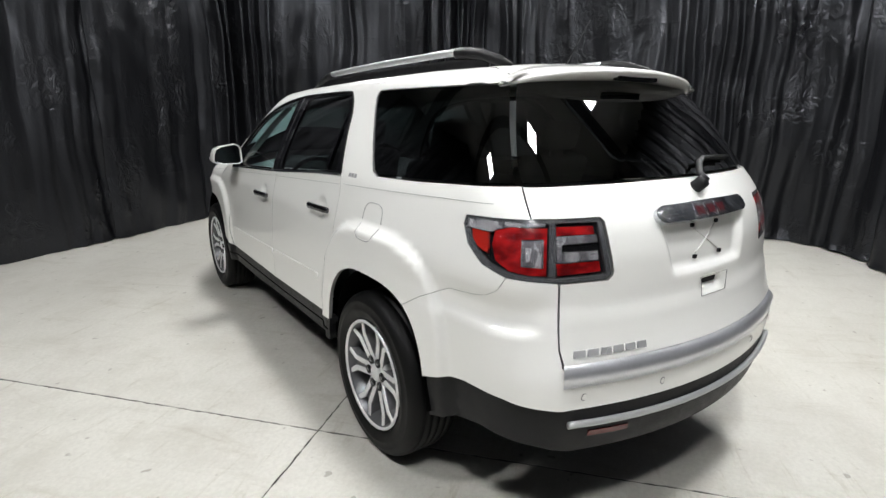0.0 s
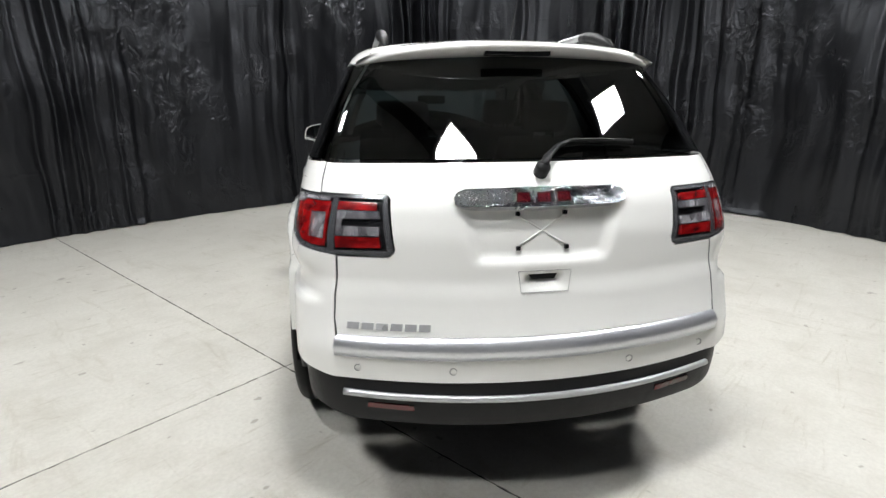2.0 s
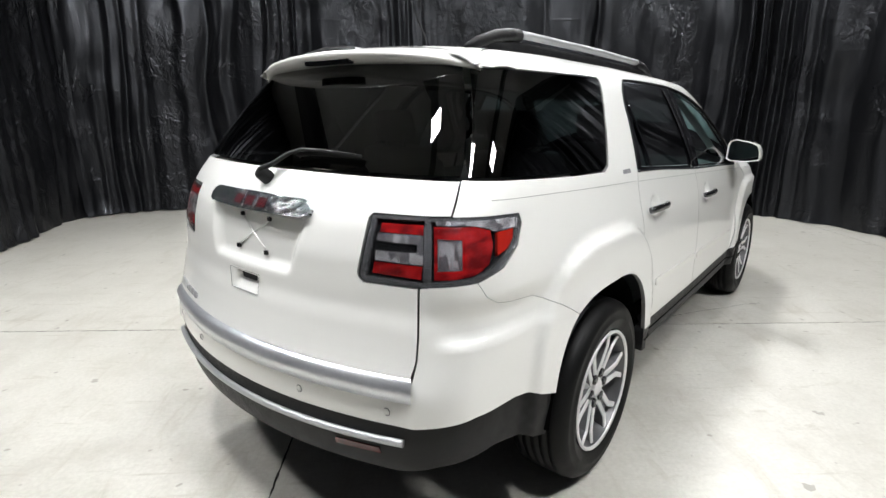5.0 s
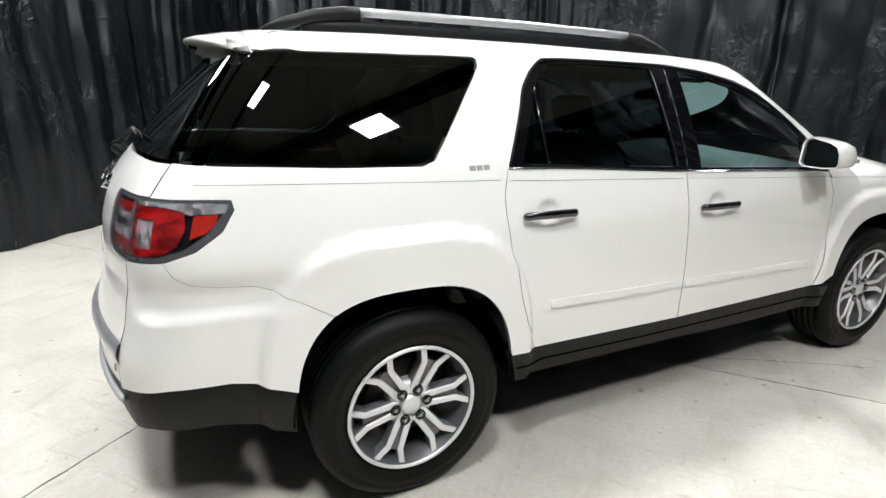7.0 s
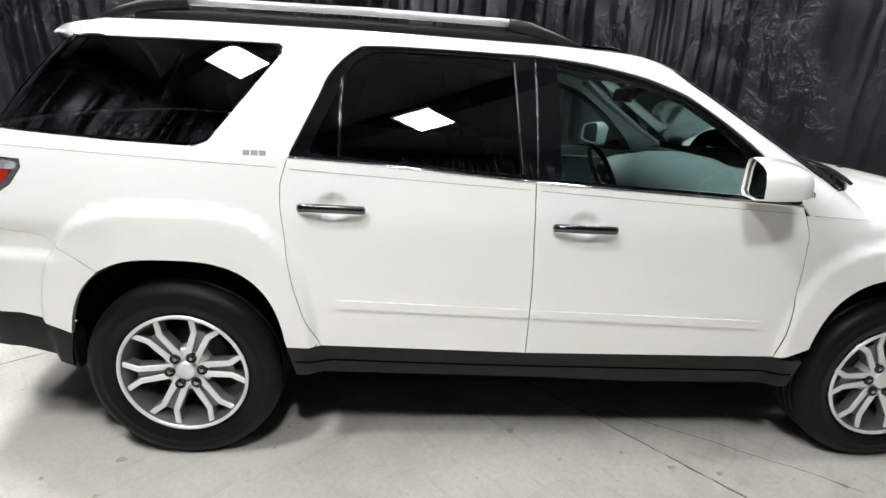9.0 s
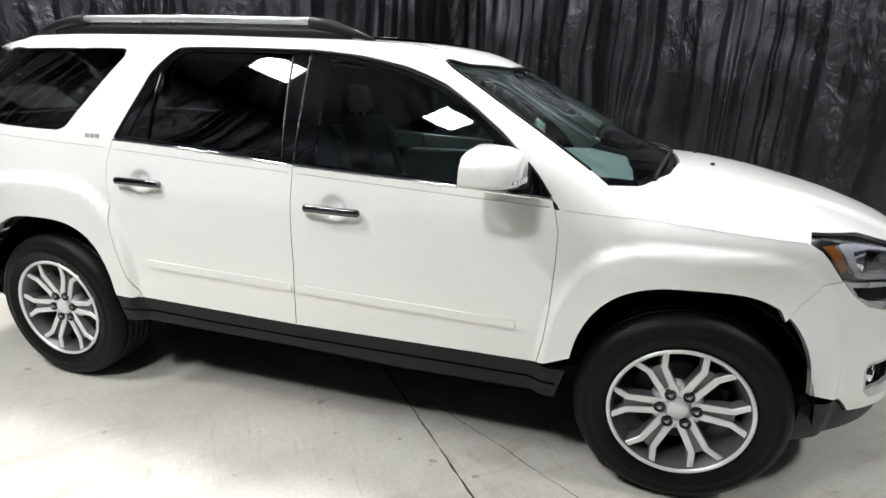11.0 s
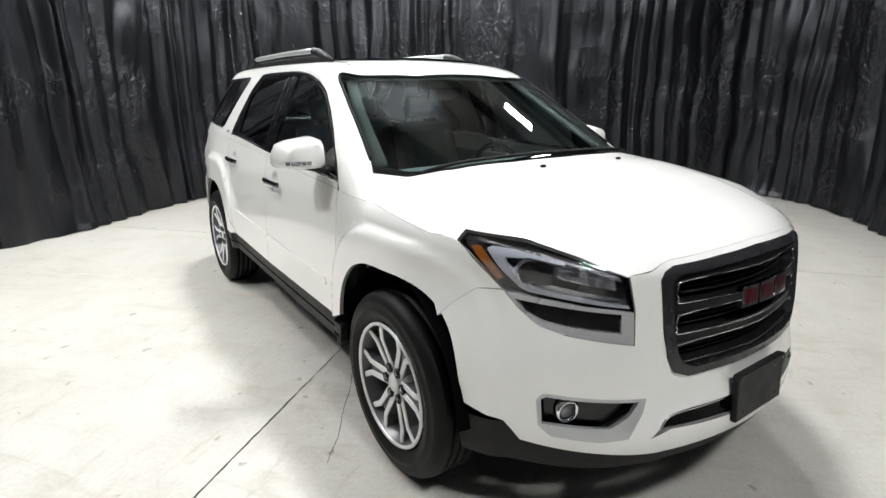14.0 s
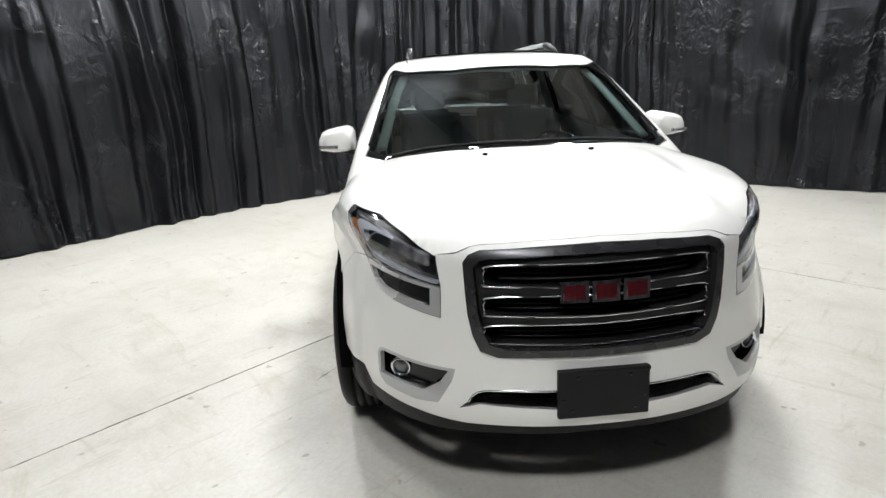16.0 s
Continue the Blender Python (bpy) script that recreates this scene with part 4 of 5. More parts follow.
    panel("lamp_fins", [(5.195, 0.985), (5.20, 1.015), (5.28, 1.01), (5.385, 0.985), (5.395, 0.94), (5.22, 0.968)], FACETS, head, side=side, inset=0.020, gap=0, step=0.03, depth=0.008)
    for k in range(5):
        za = 0.976 + 0.009 * k
        line = skin_point(side * np.array([5.21, 5.30, 5.385]), np.array([za, za - 0.008, za - 0.022]), 0.013)
        tube("fin", line, 0.0024, CHROME, head, 1, (1, 0.6), 6)
    c = skin_point(side * np.array([5.115]), np.array([0.982]), 0.024)[0]
    aim = (side * 0.35, 1, 0)
    v, f = revolve([(0.040, -0.03), (0.041, 0.0), (0.038, 0.005), (0.033, -0.004), (0.032, -0.02)], 36)
    me = mesh_from("projector_ring", v, f)
    me.transform(Matrix.Translation(c) @ Vector((1, 0, 0)).rotation_difference(Vector(aim).normalized()).to_matrix().to_4x4())
    put("projector_ring", me, CHROME, head)
    disc("projector", c - np.array(aim) * 0.012, 0.032, 0.02, aim, GLOSSBLACK, head, 32, "round projector lens", 0.016)
    panel("lamp_chrome_trim", HEAD_LOWER, BRIGHT, car, side=side, inset=-0.001, step=0.03, gap=-0.001, holes=[[(5.075, 0.893), (5.11, 0.855), (5.17, 0.832), (5.25, 0.822), (5.415, 0.808), (5.412, 0.872)]], label="chrome surround under the head lamp")
    panel("lamp_lower_insert", [(5.075, 0.893), (5.11, 0.855), (5.17, 0.832), (5.25, 0.822), (5.415, 0.808), (5.412, 0.872)], LAMPDARK, car, side=side, inset=0.018, step=0.04, gap=0)
    # fog lamps
    panel("fog_lamp_surround", FOG, SATIN, car, side=side, inset=0.0005, step=0.025, gap=0.0, holes=[[(5.19, 0.497), (5.183, 0.578), (5.20, 0.590), (5.485, 0.580), (5.455, 0.535), (5.395, 0.497)]], label="silver fog lamp surround")
    panel("fog_lamp_bezel", [(5.19, 0.497), (5.183, 0.578), (5.20, 0.590), (5.485, 0.580), (5.455, 0.535), (5.395, 0.497)], GLOSSBLACK, car, side=side, inset=0.045, step=0.03, gap=0)
    c = skin_point(side * np.array([5.268]), np.array([0.533]), 0.028)[0]
    v, f = revolve([(0.038, -0.03), (0.039, 0.0), (0.034, 0.005), (0.030, -0.006)], 32)
    me = mesh_from("fog_lamp_ring", v, f)
    me.transform(Matrix.Translation(c) @ Vector((1, 0, 0)).rotation_difference(Vector((side * 0.3, 1, 0)).normalized()).to_matrix().to_4x4())
    put("fog_lamp_ring", me, CHROME, car)
    disc("fog_lamp", c - np.array((side * 0.3, 1, 0)) * 0.008, 0.031, 0.02, (side * 0.3, 1, 0), DARKCHROME, car, 28, "small round fog lamp", 0.006)
    panel("trim_badge", [(1.775, 1.278), (1.775, 1.296), (1.80, 1.296), (1.80, 1.278)], LETTER, car, side=side, inset=-0.002, gap=0, depth=0.004, step=0.02)
    panel("trim_badge", [(1.805, 1.278), (1.805, 1.296), (1.83, 1.296), (1.83, 1.278)], LETTER, car, side=side, inset=-0.002, gap=0, depth=0.004, step=0.02)
    panel("trim_badge", [(1.835, 1.278), (1.835, 1.296), (1.86, 1.296), (1.86, 1.278)], LETTER, car, side=side, inset=-0.002, gap=0, depth=0.004, step=0.02)

# fuel flap, on the left rear wing only
flap = [(-1.545 + 0.085 * math.copysign(abs(math.cos(w)) ** 0.6, math.cos(w)), 1.11 + 0.08 * math.copysign(abs(math.sin(w)) ** 0.6, math.sin(w))) for w in [k * math.pi / 16 for k in range(32)]]
tube("fuel_flap_edge", on_skin(flap + flap[:1], 0.0, fine=2), 0.0016, POCKET, car, 1, (1, 1), 6, "fine outline of the fuel flap")

# bumpers
rear_upper = BUMPER_CUT[::-1] + [(0.68, 1.036), (0.656, 1.03), (0.653, 0.88), (0.648, 0.81), (0.635, 0.748)]
right = rear_arch_low + rear_upper + [(0.3, 0.748), (0.0, 0.748)]
outline = both(right[len(rear_arch_low):], 0.0)
left_arch = [(-s, z) for s, z in rear_arch_low]
low = REAR_BLACK[::-1][1:]
outline = rear_arch_low + outline + left_arch[::-1] + [(-s, z) for s, z in REAR_BLACK] + low[:-1]
panel("rear_bumper", outline, PAINT, car, step=0.015, gap=0.0008, dent=step_shape)
low_edge = [(1.095, 0.385), (0.98, 0.425), (0.87, 0.45), (0.70, 0.448), (0.60, 0.418), (0.30, 0.408), (0.0, 0.408)]
panel("rear_lower_bumper", [(1.105, 0.556), (1.02, 0.594), (0.93, 0.616), (0.79, 0.619), (0.68, 0.602), (0.60, 0.591), (0.30, 0.589), (0.0, 0.589), (-0.30, 0.589), (-0.60, 0.591), (-0.68, 0.602), (-0.79, 0.619), (-0.93, 0.616), (-1.02, 0.594), (-1.105, 0.556)] + [(-s, z) for s, z in low_edge] + low_edge[::-1][1:], CLAD, car, step=0.03, inset=0.008, depth=0.06, label="black plastic lower bumper")
tube("bumper_silver_strip", on_skin([(-0.612, 0.543), (-0.45, 0.538), (-0.2, 0.534), (0.0, 0.533), (0.2, 0.534), (0.45, 0.538), (0.612, 0.543)], 0.002), 0.013, SATIN, car, 1, (0.9, 1), 8, "silver bumper strip")
PAD_SHAPE = [(0.050, 0.768), (0.0, 0.763), (-0.012, 0.758), (-0.022, 0.746), (-0.026, 0.722), (-0.012, 0.684), (0.01, 0.680)]
verts, faces = [], []
SS = np.linspace(-0.632, 0.632, 49)
for ins, z in PAD_SHAPE:
    verts += [tuple(p) for p in skin_point(SS, np.full(49, z), ins)]
for i in range(len(PAD_SHAPE) - 1):
    for k in range(48):
        faces.append((i * 49 + k, (i + 1) * 49 + k, (i + 1) * 49 + k + 1, i * 49 + k + 1))
put("bumper_step_pad", mesh_from("bumper_step_pad", verts, faces), PAD, car, "brushed chrome step pad wet with drops")
for s, z in ((-0.57, 0.64), (-0.29, 0.64), (0.29, 0.64), (0.57, 0.64)):
    c = skin_point(np.array([s]), np.array([z]))[0]
    c = c + skin_normal_soft(c[None])[0] * 0.001
    disc("parking_sensor", c, 0.012, 0.01, skin_normal_soft(c[None])[0], PAINT, car, 18, "", 0.0015)
    pts = [c + Vector((math.cos(w), 0, math.sin(w))) * 0.0125 for w in [k * math.pi / 8 for k in range(16)]]
    tube("sensor_ring", pts, 0.0014, POCKET, car, 1, (1, 1), 5, closed=True)
for sg in (1, -1):
    panel("rear_reflector", [(sg * 0.41, 0.475), (sg * 0.41, 0.497), (sg * 0.545, 0.503), (sg * 0.55, 0.482)], DARKRED, car, inset=0.003, gap=0, depth=0.01, step=0.04)

nose_top = [(4.81, 0.79), (4.86, 0.845), (4.94, 0.908), (5.035, 0.915), (5.085, 0.866), (5.16, 0.816), (5.25, 0.795), (5.458, 0.772), (5.455, 0.88), (5.43, 0.991), (5.50, 0.999), (5.56, 1.026), (5.80, 1.040), (S_NOSE, 1.046)]
outline = both(front_arch_low[::-1] + nose_top, S_NOSE) + [(2 * S_NOSE - s, z) for s, z in NOSE_BLACK[1:]] + NOSE_BLACK[::-1][1:-1]
grille_hole = both(GRILLE, S_NOSE) + [(2 * S_NOSE - s, z) for s, z in GRILLE_LOW[::-1]] + GRILLE_LOW[1:]
intake_hole = both(INTAKE, S_NOSE) + [(2 * S_NOSE - 5.60, 0.475), (S_NOSE, 0.462), (5.60, 0.475)]
fog_l = [(2 * S_NOSE - s, z) for s, z in FOG]
panel("front_bumper", outline, PAINT, car, holes=[grille_hole, intake_hole, FOG, fog_l], step=0.026, gap=0.0004)
panel("front_lower_bumper", both([(4.91, 0.30), (4.91, 0.474), (5.065, 0.472), (5.09, 0.45), (5.12, 0.415), (5.39, 0.40), (5.55, 0.385), (S_NOSE, 0.395)], S_NOSE) + [(2 * S_NOSE - 5.24, 0.318), (2 * S_NOSE - 5.54, 0.335), (S_NOSE, 0.355), (5.54, 0.335), (5.24, 0.318)], CLAD, car, inset=0.010, depth=0.06, step=0.03, label="black plastic air dam")
panel("intake_mesh", intake_hole, DARK, car, inset=0.07, step=0.05, gap=0)
tube("intake_lip", on_skin([(5.56, 0.478), (5.61, 0.522), (5.80, 0.529), (S_NOSE, 0.531), (6.25, 0.529), (6.45, 0.522), (6.50, 0.478)], 0.001), 0.004, CHROME, car, 1, (1, 1), 6)

# grille
def scaled(loop, kx, kz, cx, cz):
    return [(cx + (s - cx) * kx, cz + (z - cz) * kz) for s, z in loop]


ring_in = scaled(grille_hole, 0.925, 0.86, S_NOSE, 0.845)
panel("grille_frame", grille_hole, SMOKE, car, holes=[ring_in], inset=-0.006, depth=0.05, step=0.025, gap=0, label="dark satin grille frame")
slots = []
for z0, z1 in ((0.892, 0.962), (0.790, 0.856), (0.690, 0.756)):
    e = 0.395 + (z0 - 0.69) * 0.03
    slot = [(S_NOSE - e - 0.026, (z0 + z1) / 2), (S_NOSE - e - 0.017, z1 - 0.014), (S_NOSE - e + 0.008, z1), (S_NOSE, z1 + 0.006), (S_NOSE + e - 0.008, z1), (S_NOSE + e + 0.017, z1 - 0.014), (S_NOSE + e + 0.026, (z0 + z1) / 2), (S_NOSE + e + 0.017, z0 + 0.014), (S_NOSE + e - 0.008, z0), (S_NOSE, z0 - 0.002), (S_NOSE - e + 0.008, z0), (S_NOSE - e - 0.017, z0 + 0.014)]
    slots.append(slot)
grille = panel("grille", ring_in, CLAD, car, holes=slots, inset=0.016, depth=0.07, step=0.025, gap=0, label="black three-bar grille")
for slot in slots:
    a = np.array(slot + slot[:1])
    pts = skin_point(a[:, 0], a[:, 1], 0.012)
    pts = np.array([tuple(p) for p in spline([tuple(p) for p in pts[:-1]], 4)])
    tube("grille_chrome_ring", pts, 0.0036, CHROME, grille, 1, (1, 1), 8, closed=True)
    for k in range(1, 4):
        z = slot[9][1] + (slot[3][1] - slot[9][1]) * k / 4
        tube("grille_slat", skin_point(np.linspace(S_NOSE - 0.38, S_NOSE + 0.38, 14), np.full(14, z), 0.055), 0.004, CLAD, grille, 1, (2.2, 0.7), 6)
panel("grille_backing", ring_in, DARK, grille, inset=0.085, depth=0.01, step=0.06, gap=0)


def badge(s_mid, z, w, h, count, mat, rim, parent, lift, gap=0.008):
    """A maker's mark, drawn as plain raised bars in its colours."""
    one = (w - gap * (count - 1)) / count
    for k in range(count):
        a = s_mid - w / 2 + k * (one + gap)
        loop = [(a, z - h / 2), (a + one, z - h / 2), (a + one, z + h / 2), (a, z + h / 2)]
        panel("badge_bar", loop, rim, parent, inset=-lift, gap=0, depth=0.02, step=0.03)
        m = h * 0.17
        panel("badge_face", [(a + m, z - h / 2 + m), (a + one - m, z - h / 2 + m), (a + one - m, z + h / 2 - m), (a + m, z + h / 2 - m)], mat, parent, inset=-lift - 0.0025, gap=0, depth=0.004, step=0.03)


badge(S_NOSE, 0.882, 0.315, 0.072, 3, BADGE_RED, CHROME, car, 0.012, 0.012)

# plate holder on the nose
bm = bmesh.new()
box(bm, 0, 0, 0, 0.315, 0.022, 0.175, bevel=0.006)
box(bm, 0, 0.010, 0.080, 0.315, 0.014, 0.014, bevel=0.003)
box(bm, 0, -0.035, -0.02, 0.24, 0.06, 0.10)
holder = part("plate_holder", bm, CLAD, car, "empty black plate holder")
holder.matrix_basis = Matrix.Translation((0.004, 2.475, 0.528)) @ Matrix.Rotation(radians(4), 4, "X")
for x, z in ((-0.09, 0.06), (0.09, 0.06), (-0.14, -0.02), (0.14, -0.02), (-0.11, -0.06), (0.11, -0.06)):
    disc("screw_hole", (x, 0.012, z), 0.006, 0.004, (0, 1, 0), GLOSSBLACK, holder, 10, "", 0.001)

# tailgate
gate = [(0.632, 0.757), (0.646, 0.81), (0.65, 0.88), (0.652, 1.03), (0.50, 1.03), (0.485, 1.045), (0.482, 1.06), (0.512, 1.225), (0.525, 1.238), (0.70, 1.2395), (0.7405, 1.2405), (0.7445, 1.252), (0.7755, 1.338), (0.6, 1.34), (0.3, 1.342), (0.0, 1.342)]
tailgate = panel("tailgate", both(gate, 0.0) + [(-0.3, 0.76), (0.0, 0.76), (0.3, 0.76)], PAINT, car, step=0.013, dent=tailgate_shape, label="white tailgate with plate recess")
panel("rear_window", both([(0.778, 1.349), (0.80, 1.40), (0.865, 1.70), (0.3, 1.72), (0.0, 1.72)], 0.0) + [(-0.3, 1.35), (0.0, 1.35), (0.3, 1.35)], TINT, tailgate, inset=0.0, depth=0.006, label="dark rear window")
bar = [(0.02, 1.203), (0.27, 1.205), (0.298, 1.215), (0.305, 1.235), (0.295, 1.252), (0.27, 1.262), (0.02, 1.266)]
panel("tailgate_chrome_bar", bar + [(-s, z) for s, z in reversed(bar)], WETCHROME, tailgate, inset=-0.022, depth=0.05, step=0.02, gap=0, label="wet chrome tailgate bar")
badge(0.0, 1.235, 0.205, 0.045, 3, BADGE_RED, CHROME, tailgate, 0.025, 0.01)
for k in range(6):
    a = -0.605 + k * 0.042
    panel("name_badge", [(a, 0.782), (a + 0.034, 0.782), (a + 0.034, 0.805), (a, 0.805)], LETTER, tailgate, inset=-0.017, gap=0, depth=0.008, step=0.03)
for sx in (-0.089, 0.089):
    for z in (1.057, 1.174):
        p = skin_point(np.array([sx * 0.97]), np.array([z]), 0.020)[0]
        bm = bmesh.new()
        box(bm, *p, 0.016, 0.012, 0.016, bevel=0.003)
        part("plate_nut", bm, GLOSSBLACK, tailgate)
for a, b in (((-0.08, 1.165), (0.08, 1.068)), ((0.08, 1.165), (-0.08, 1.068))):
    q = np.linspace(0, 1, 10)
    ins = 0.0245
    pts = skin_point(a[0] + (b[0] - a[0]) * q, a[1] + (b[1] - a[1]) * q, ins)
    tube("plate_rib", pts, 0.003, PAINT, tailgate, 1, (1, 1), 6)
# dark panel painted as the shadow in the upper half of the grip
panel("grip_shade", [(-0.050, 0.966), (0.050, 0.966), (0.040, 0.948), (-0.040, 0.948)], CLAD, tailgate, inset=0.012, gap=0, depth=0.004, step=0.03, label="dark panel drawn as the shade in the tailgate grip")
# grey bead painted as the shade round the grip's rim
grip_edge_shade = [(-0.090, 0.984), (0.090, 0.984), (0.080, 0.908), (-0.080, 0.908)]
tube("grip_edge_shade", on_skin(grip_edge_shade + grip_edge_shade[:1], 0.012, fine=1), 0.0014, SHADE_GREY, tailgate, 1, (1, 1), 5)
# spoiler
verts, faces = [], []
XS = np.linspace(-0.615, 0.615, 43)
for x in XS:
    end = 1 - abs(x / 0.616) ** 4
    ye, ze = -2.145 + 0.30 * x * x + 0.95 * abs(x) ** 6, 1.757 - 0.10 * x * x - 0.45 * abs(x) ** 6
    y0 = -1.955 + 0.02 * x * x
    z0 = float(top_point(x, y0)[2]) + 0.003
    zm = float(top_point(x, y0 - 0.07)[2])
    ring = [(y0, z0), (y0 - 0.07, max(zm, (z0 + ze) / 2) + 0.004), (ye + 0.03, ze + 0.006), (ye, ze - 0.004), (ye + 0.002, ze - 0.016), (ye + 0.02, ze - 0.017 - 0.013 * end), (y0 - 0.02, ze - 0.018 - 0.037 * end)]
    verts += [(x, y, z) for y, z in ring]
m = 7
for i in range(len(XS) - 1):
    for k in range(m):
        q = (k + 1) % m
        faces.append((i * m + k, i * m + q, (i + 1) * m + q, (i + 1) * m + k))
faces += [tuple(range(m))[::-1], tuple((len(XS) - 1) * m + k for k in range(m))]
put("spoiler", mesh_from("spoiler", verts, faces), PAINT, car)
bm = bmesh.new()
box(bm, 0, -2.112, 1.722, 0.26, 0.03, 0.018, bevel=0.004)
part("high_stop_lamp", bm, GLOSSBLACK, car, "dark high stop lamp under the spoiler")
# rear wiper
hubp = skin_point(np.array([0.01]), np.array([1.305]))[0]
nrm = skin_normal_soft(hubp[None])[0]
disc("wiper_hub", hubp + nrm * 0.045, 0.026, 0.05, nrm, CLAD, tailgate, 24, "", 0.008)
armp = np.array([hubp + nrm * 0.05] + [skin_point(np.array([s]), np.array([z]))[0] + np.array((0, -0.035, 0.01)) for s, z in ((0.04, 1.35), (0.10, 1.385), (0.17, 1.402), (0.30, 1.402), (0.45, 1.396))])
tube("wiper_arm", armp, [0.017, 0.016, 0.013, 0.010, 0.008, 0.006], CLAD, tailgate, 1, (1, 0.6), 8)
blade = np.array([skin_point(np.array([s]), np.array([z]))[0] + np.array((0, -0.014, 0.006)) for s, z in ((0.12, 1.388), (0.2, 1.394), (0.3, 1.395), (0.46, 1.390))])
tube("wiper_blade", blade, 0.008, RUBBER, tailgate, 1, (0.7, 1.2), 6)

# bonnet, windscreen, roof
def plan(points):
    """Points drawn round the car, as seen from above."""
    return [tuple(float(c) for c in skin_point(np.array([a]), np.array([b]))[0][:2]) for a, b in points]


def along(stops, s0, s1, n, dz):
    """Even points on a drawn line from s0 to s1, raised by dz."""
    ss = np.linspace(s0, s1, n)
    return [(float(a), float(np.interp(a, [p[0] for p in stops], [p[1] for p in stops])) + dz) for a in ss]


wing_line = [(4.0, 1.122), (4.27, 1.108), (4.56, 1.09), (4.86, 1.062)]
lamp_line = [(4.875, 1.093), (5.09, 1.083), (5.27, 1.04), (5.425, 0.985)]
nose_line = [(5.43, 0.991), (5.50, 0.999), (5.56, 1.026), (5.80, 1.040), (S_NOSE, 1.046)]
hood_r = [(0.30, 1.478), (0.56, 1.41), (0.70, 1.31), (0.826, 1.170), (0.902, 1.084)] + plan(along(wing_line, 4.012, 4.86, 24, -0.006) + along(lamp_line, 4.876, 5.425, 16, 0.001) + along(nose_line, 5.435, S_NOSE - 0.04, 16, -0.001))
hood = [(0.0, 1.495)] + hood_r + plan([(S_NOSE, 1.045)]) + [(-x, y) for x, y in reversed(hood_r)]


def hood_shape(x, y):
    bulge = 0.012 * sstep(0.56, 0.47, np.abs(x)) * sstep(1.5, 1.75, y) * sstep(2.36, 2.15, y)
    return -bulge


bonnet = panel("bonnet", hood, PAINT, car, lay=above, step=0.022, gap=0.0, inset=-0.0012, dent=hood_shape)
ws_r = [(0.30, 0.70), (0.55, 0.575), (0.645, 0.485), (0.70, 0.66), (0.755, 0.92), (0.795, 1.09), (0.815, 1.165), (0.70, 1.30), (0.56, 1.398), (0.30, 1.466)]
ws = [(0.0, 0.728)] + ws_r + [(0.0, 1.483)] + [(-x, y) for x, y in reversed(ws_r)]
panel("windscreen", ws, SCREEN, car, lay=above, inset=0.004, step=0.04, gap=0.001, depth=0.004, label="windscreen with a patch of frozen spray")
cowl_r = [(0.3, 1.425), (0.55, 1.36), (0.70, 1.262), (0.805, 1.135), (0.815, 1.165), (0.70, 1.30), (0.56, 1.40), (0.30, 1.468)]
panel("cowl", [(0.0, 1.445)] + cowl_r + [(0.0, 1.486)] + [(-x, y) for x, y in reversed(cowl_r)], GLOSSBLACK, car, lay=above, inset=0.001, step=0.04, gap=0.0)
edge_r = [(0.0, 0.735), (0.30, 0.706), (0.55, 0.58), (0.65, 0.485), (0.703, 0.66), (0.758, 0.92), (0.80, 1.10)]
for sg in (1, -1):
    tube("windscreen_seal", on_skin([(sg * x, y) for x, y in edge_r], 0.0, above), 0.007, RUBBER, car, 1, (1, 1), 6)
roof_r = [(0.54, -1.5), (0.54, -0.6), (0.545, 0.0), (0.56, 0.30), (0.60, 0.40), (0.648, 0.475), (0.55, 0.57), (0.30, 0.695)]
roof = [(0.0, -1.955), (0.25, -1.955), (0.50, -1.95)] + roof_r + [(0.0, 0.725)] + [(-x, y) for x, y in reversed(roof_r)] + [(-0.50, -1.95), (-0.25, -1.955)]
panel("roof", roof, PAINT, car, lay=above, step=0.045, gap=0.0005)
sun = [(0.42, -0.62), (0.44, 0.30), (0.3, 0.38), (0.0, 0.40), (-0.3, 0.38), (-0.44, 0.30), (-0.42, -0.62)]
panel("sunroof", sun, TINT, car, lay=above, inset=-0.011, step=0.05, depth=0.008, label="dark glass sunroof")
for sg in (1, -1):
    # roof rails
    def rail_pt(y, lift):
        x = 0.50 + 0.012 * (y + 1.5)
        return (sg * x, y, float(top_point(x, y)[2]) + lift)
    rail = empty("roof_rail")
    rail.parent = car
    ys = np.linspace(-1.53, -0.21, 14)
    tube("rail_bar", [rail_pt(y, 0.072) for y in ys], 0.022, SATIN, rail, 1, (0.9, 0.75), 10, "satin silver rail")
    tube("rail_rear_foot", [rail_pt(-1.89, 0.004), rail_pt(-1.82, 0.022), rail_pt(-1.70, 0.052), rail_pt(-1.60, 0.064), rail_pt(-1.53, 0.066)], [0.008, 0.022, 0.026, 0.027, 0.026], CLAD, rail, 1, (0.9, 0.95), 10)
    tube("rail_front_foot", [rail_pt(-0.21, 0.066), rail_pt(-0.12, 0.056), rail_pt(-0.02, 0.032), rail_pt(0.11, 0.002)], [0.026, 0.027, 0.022, 0.008], CLAD, rail, 1, (0.9, 0.95), 10)
    tube("rail_gasket", [rail_pt(y, 0.016) for y in np.linspace(-1.75, 0.0, 18)], 0.02, CLAD, rail, 1, (0.55, 1.35), 8)
    pts = [(sg * 0.555, y, float(top_point(0.555, y)[2]) + 0.0008) for y in np.linspace(-1.95, 0.42, 30)]
    tube("roof_groove", pts, 0.004, RUBBER, car, 1, (1, 0.4), 6)
base = top_point(0.10, -1.62)
disc("aerial_base", base + np.array((0, 0, 0.012)), 0.022, 0.02, (0, 0, 1), CLAD, car, 16, "", 0.008)
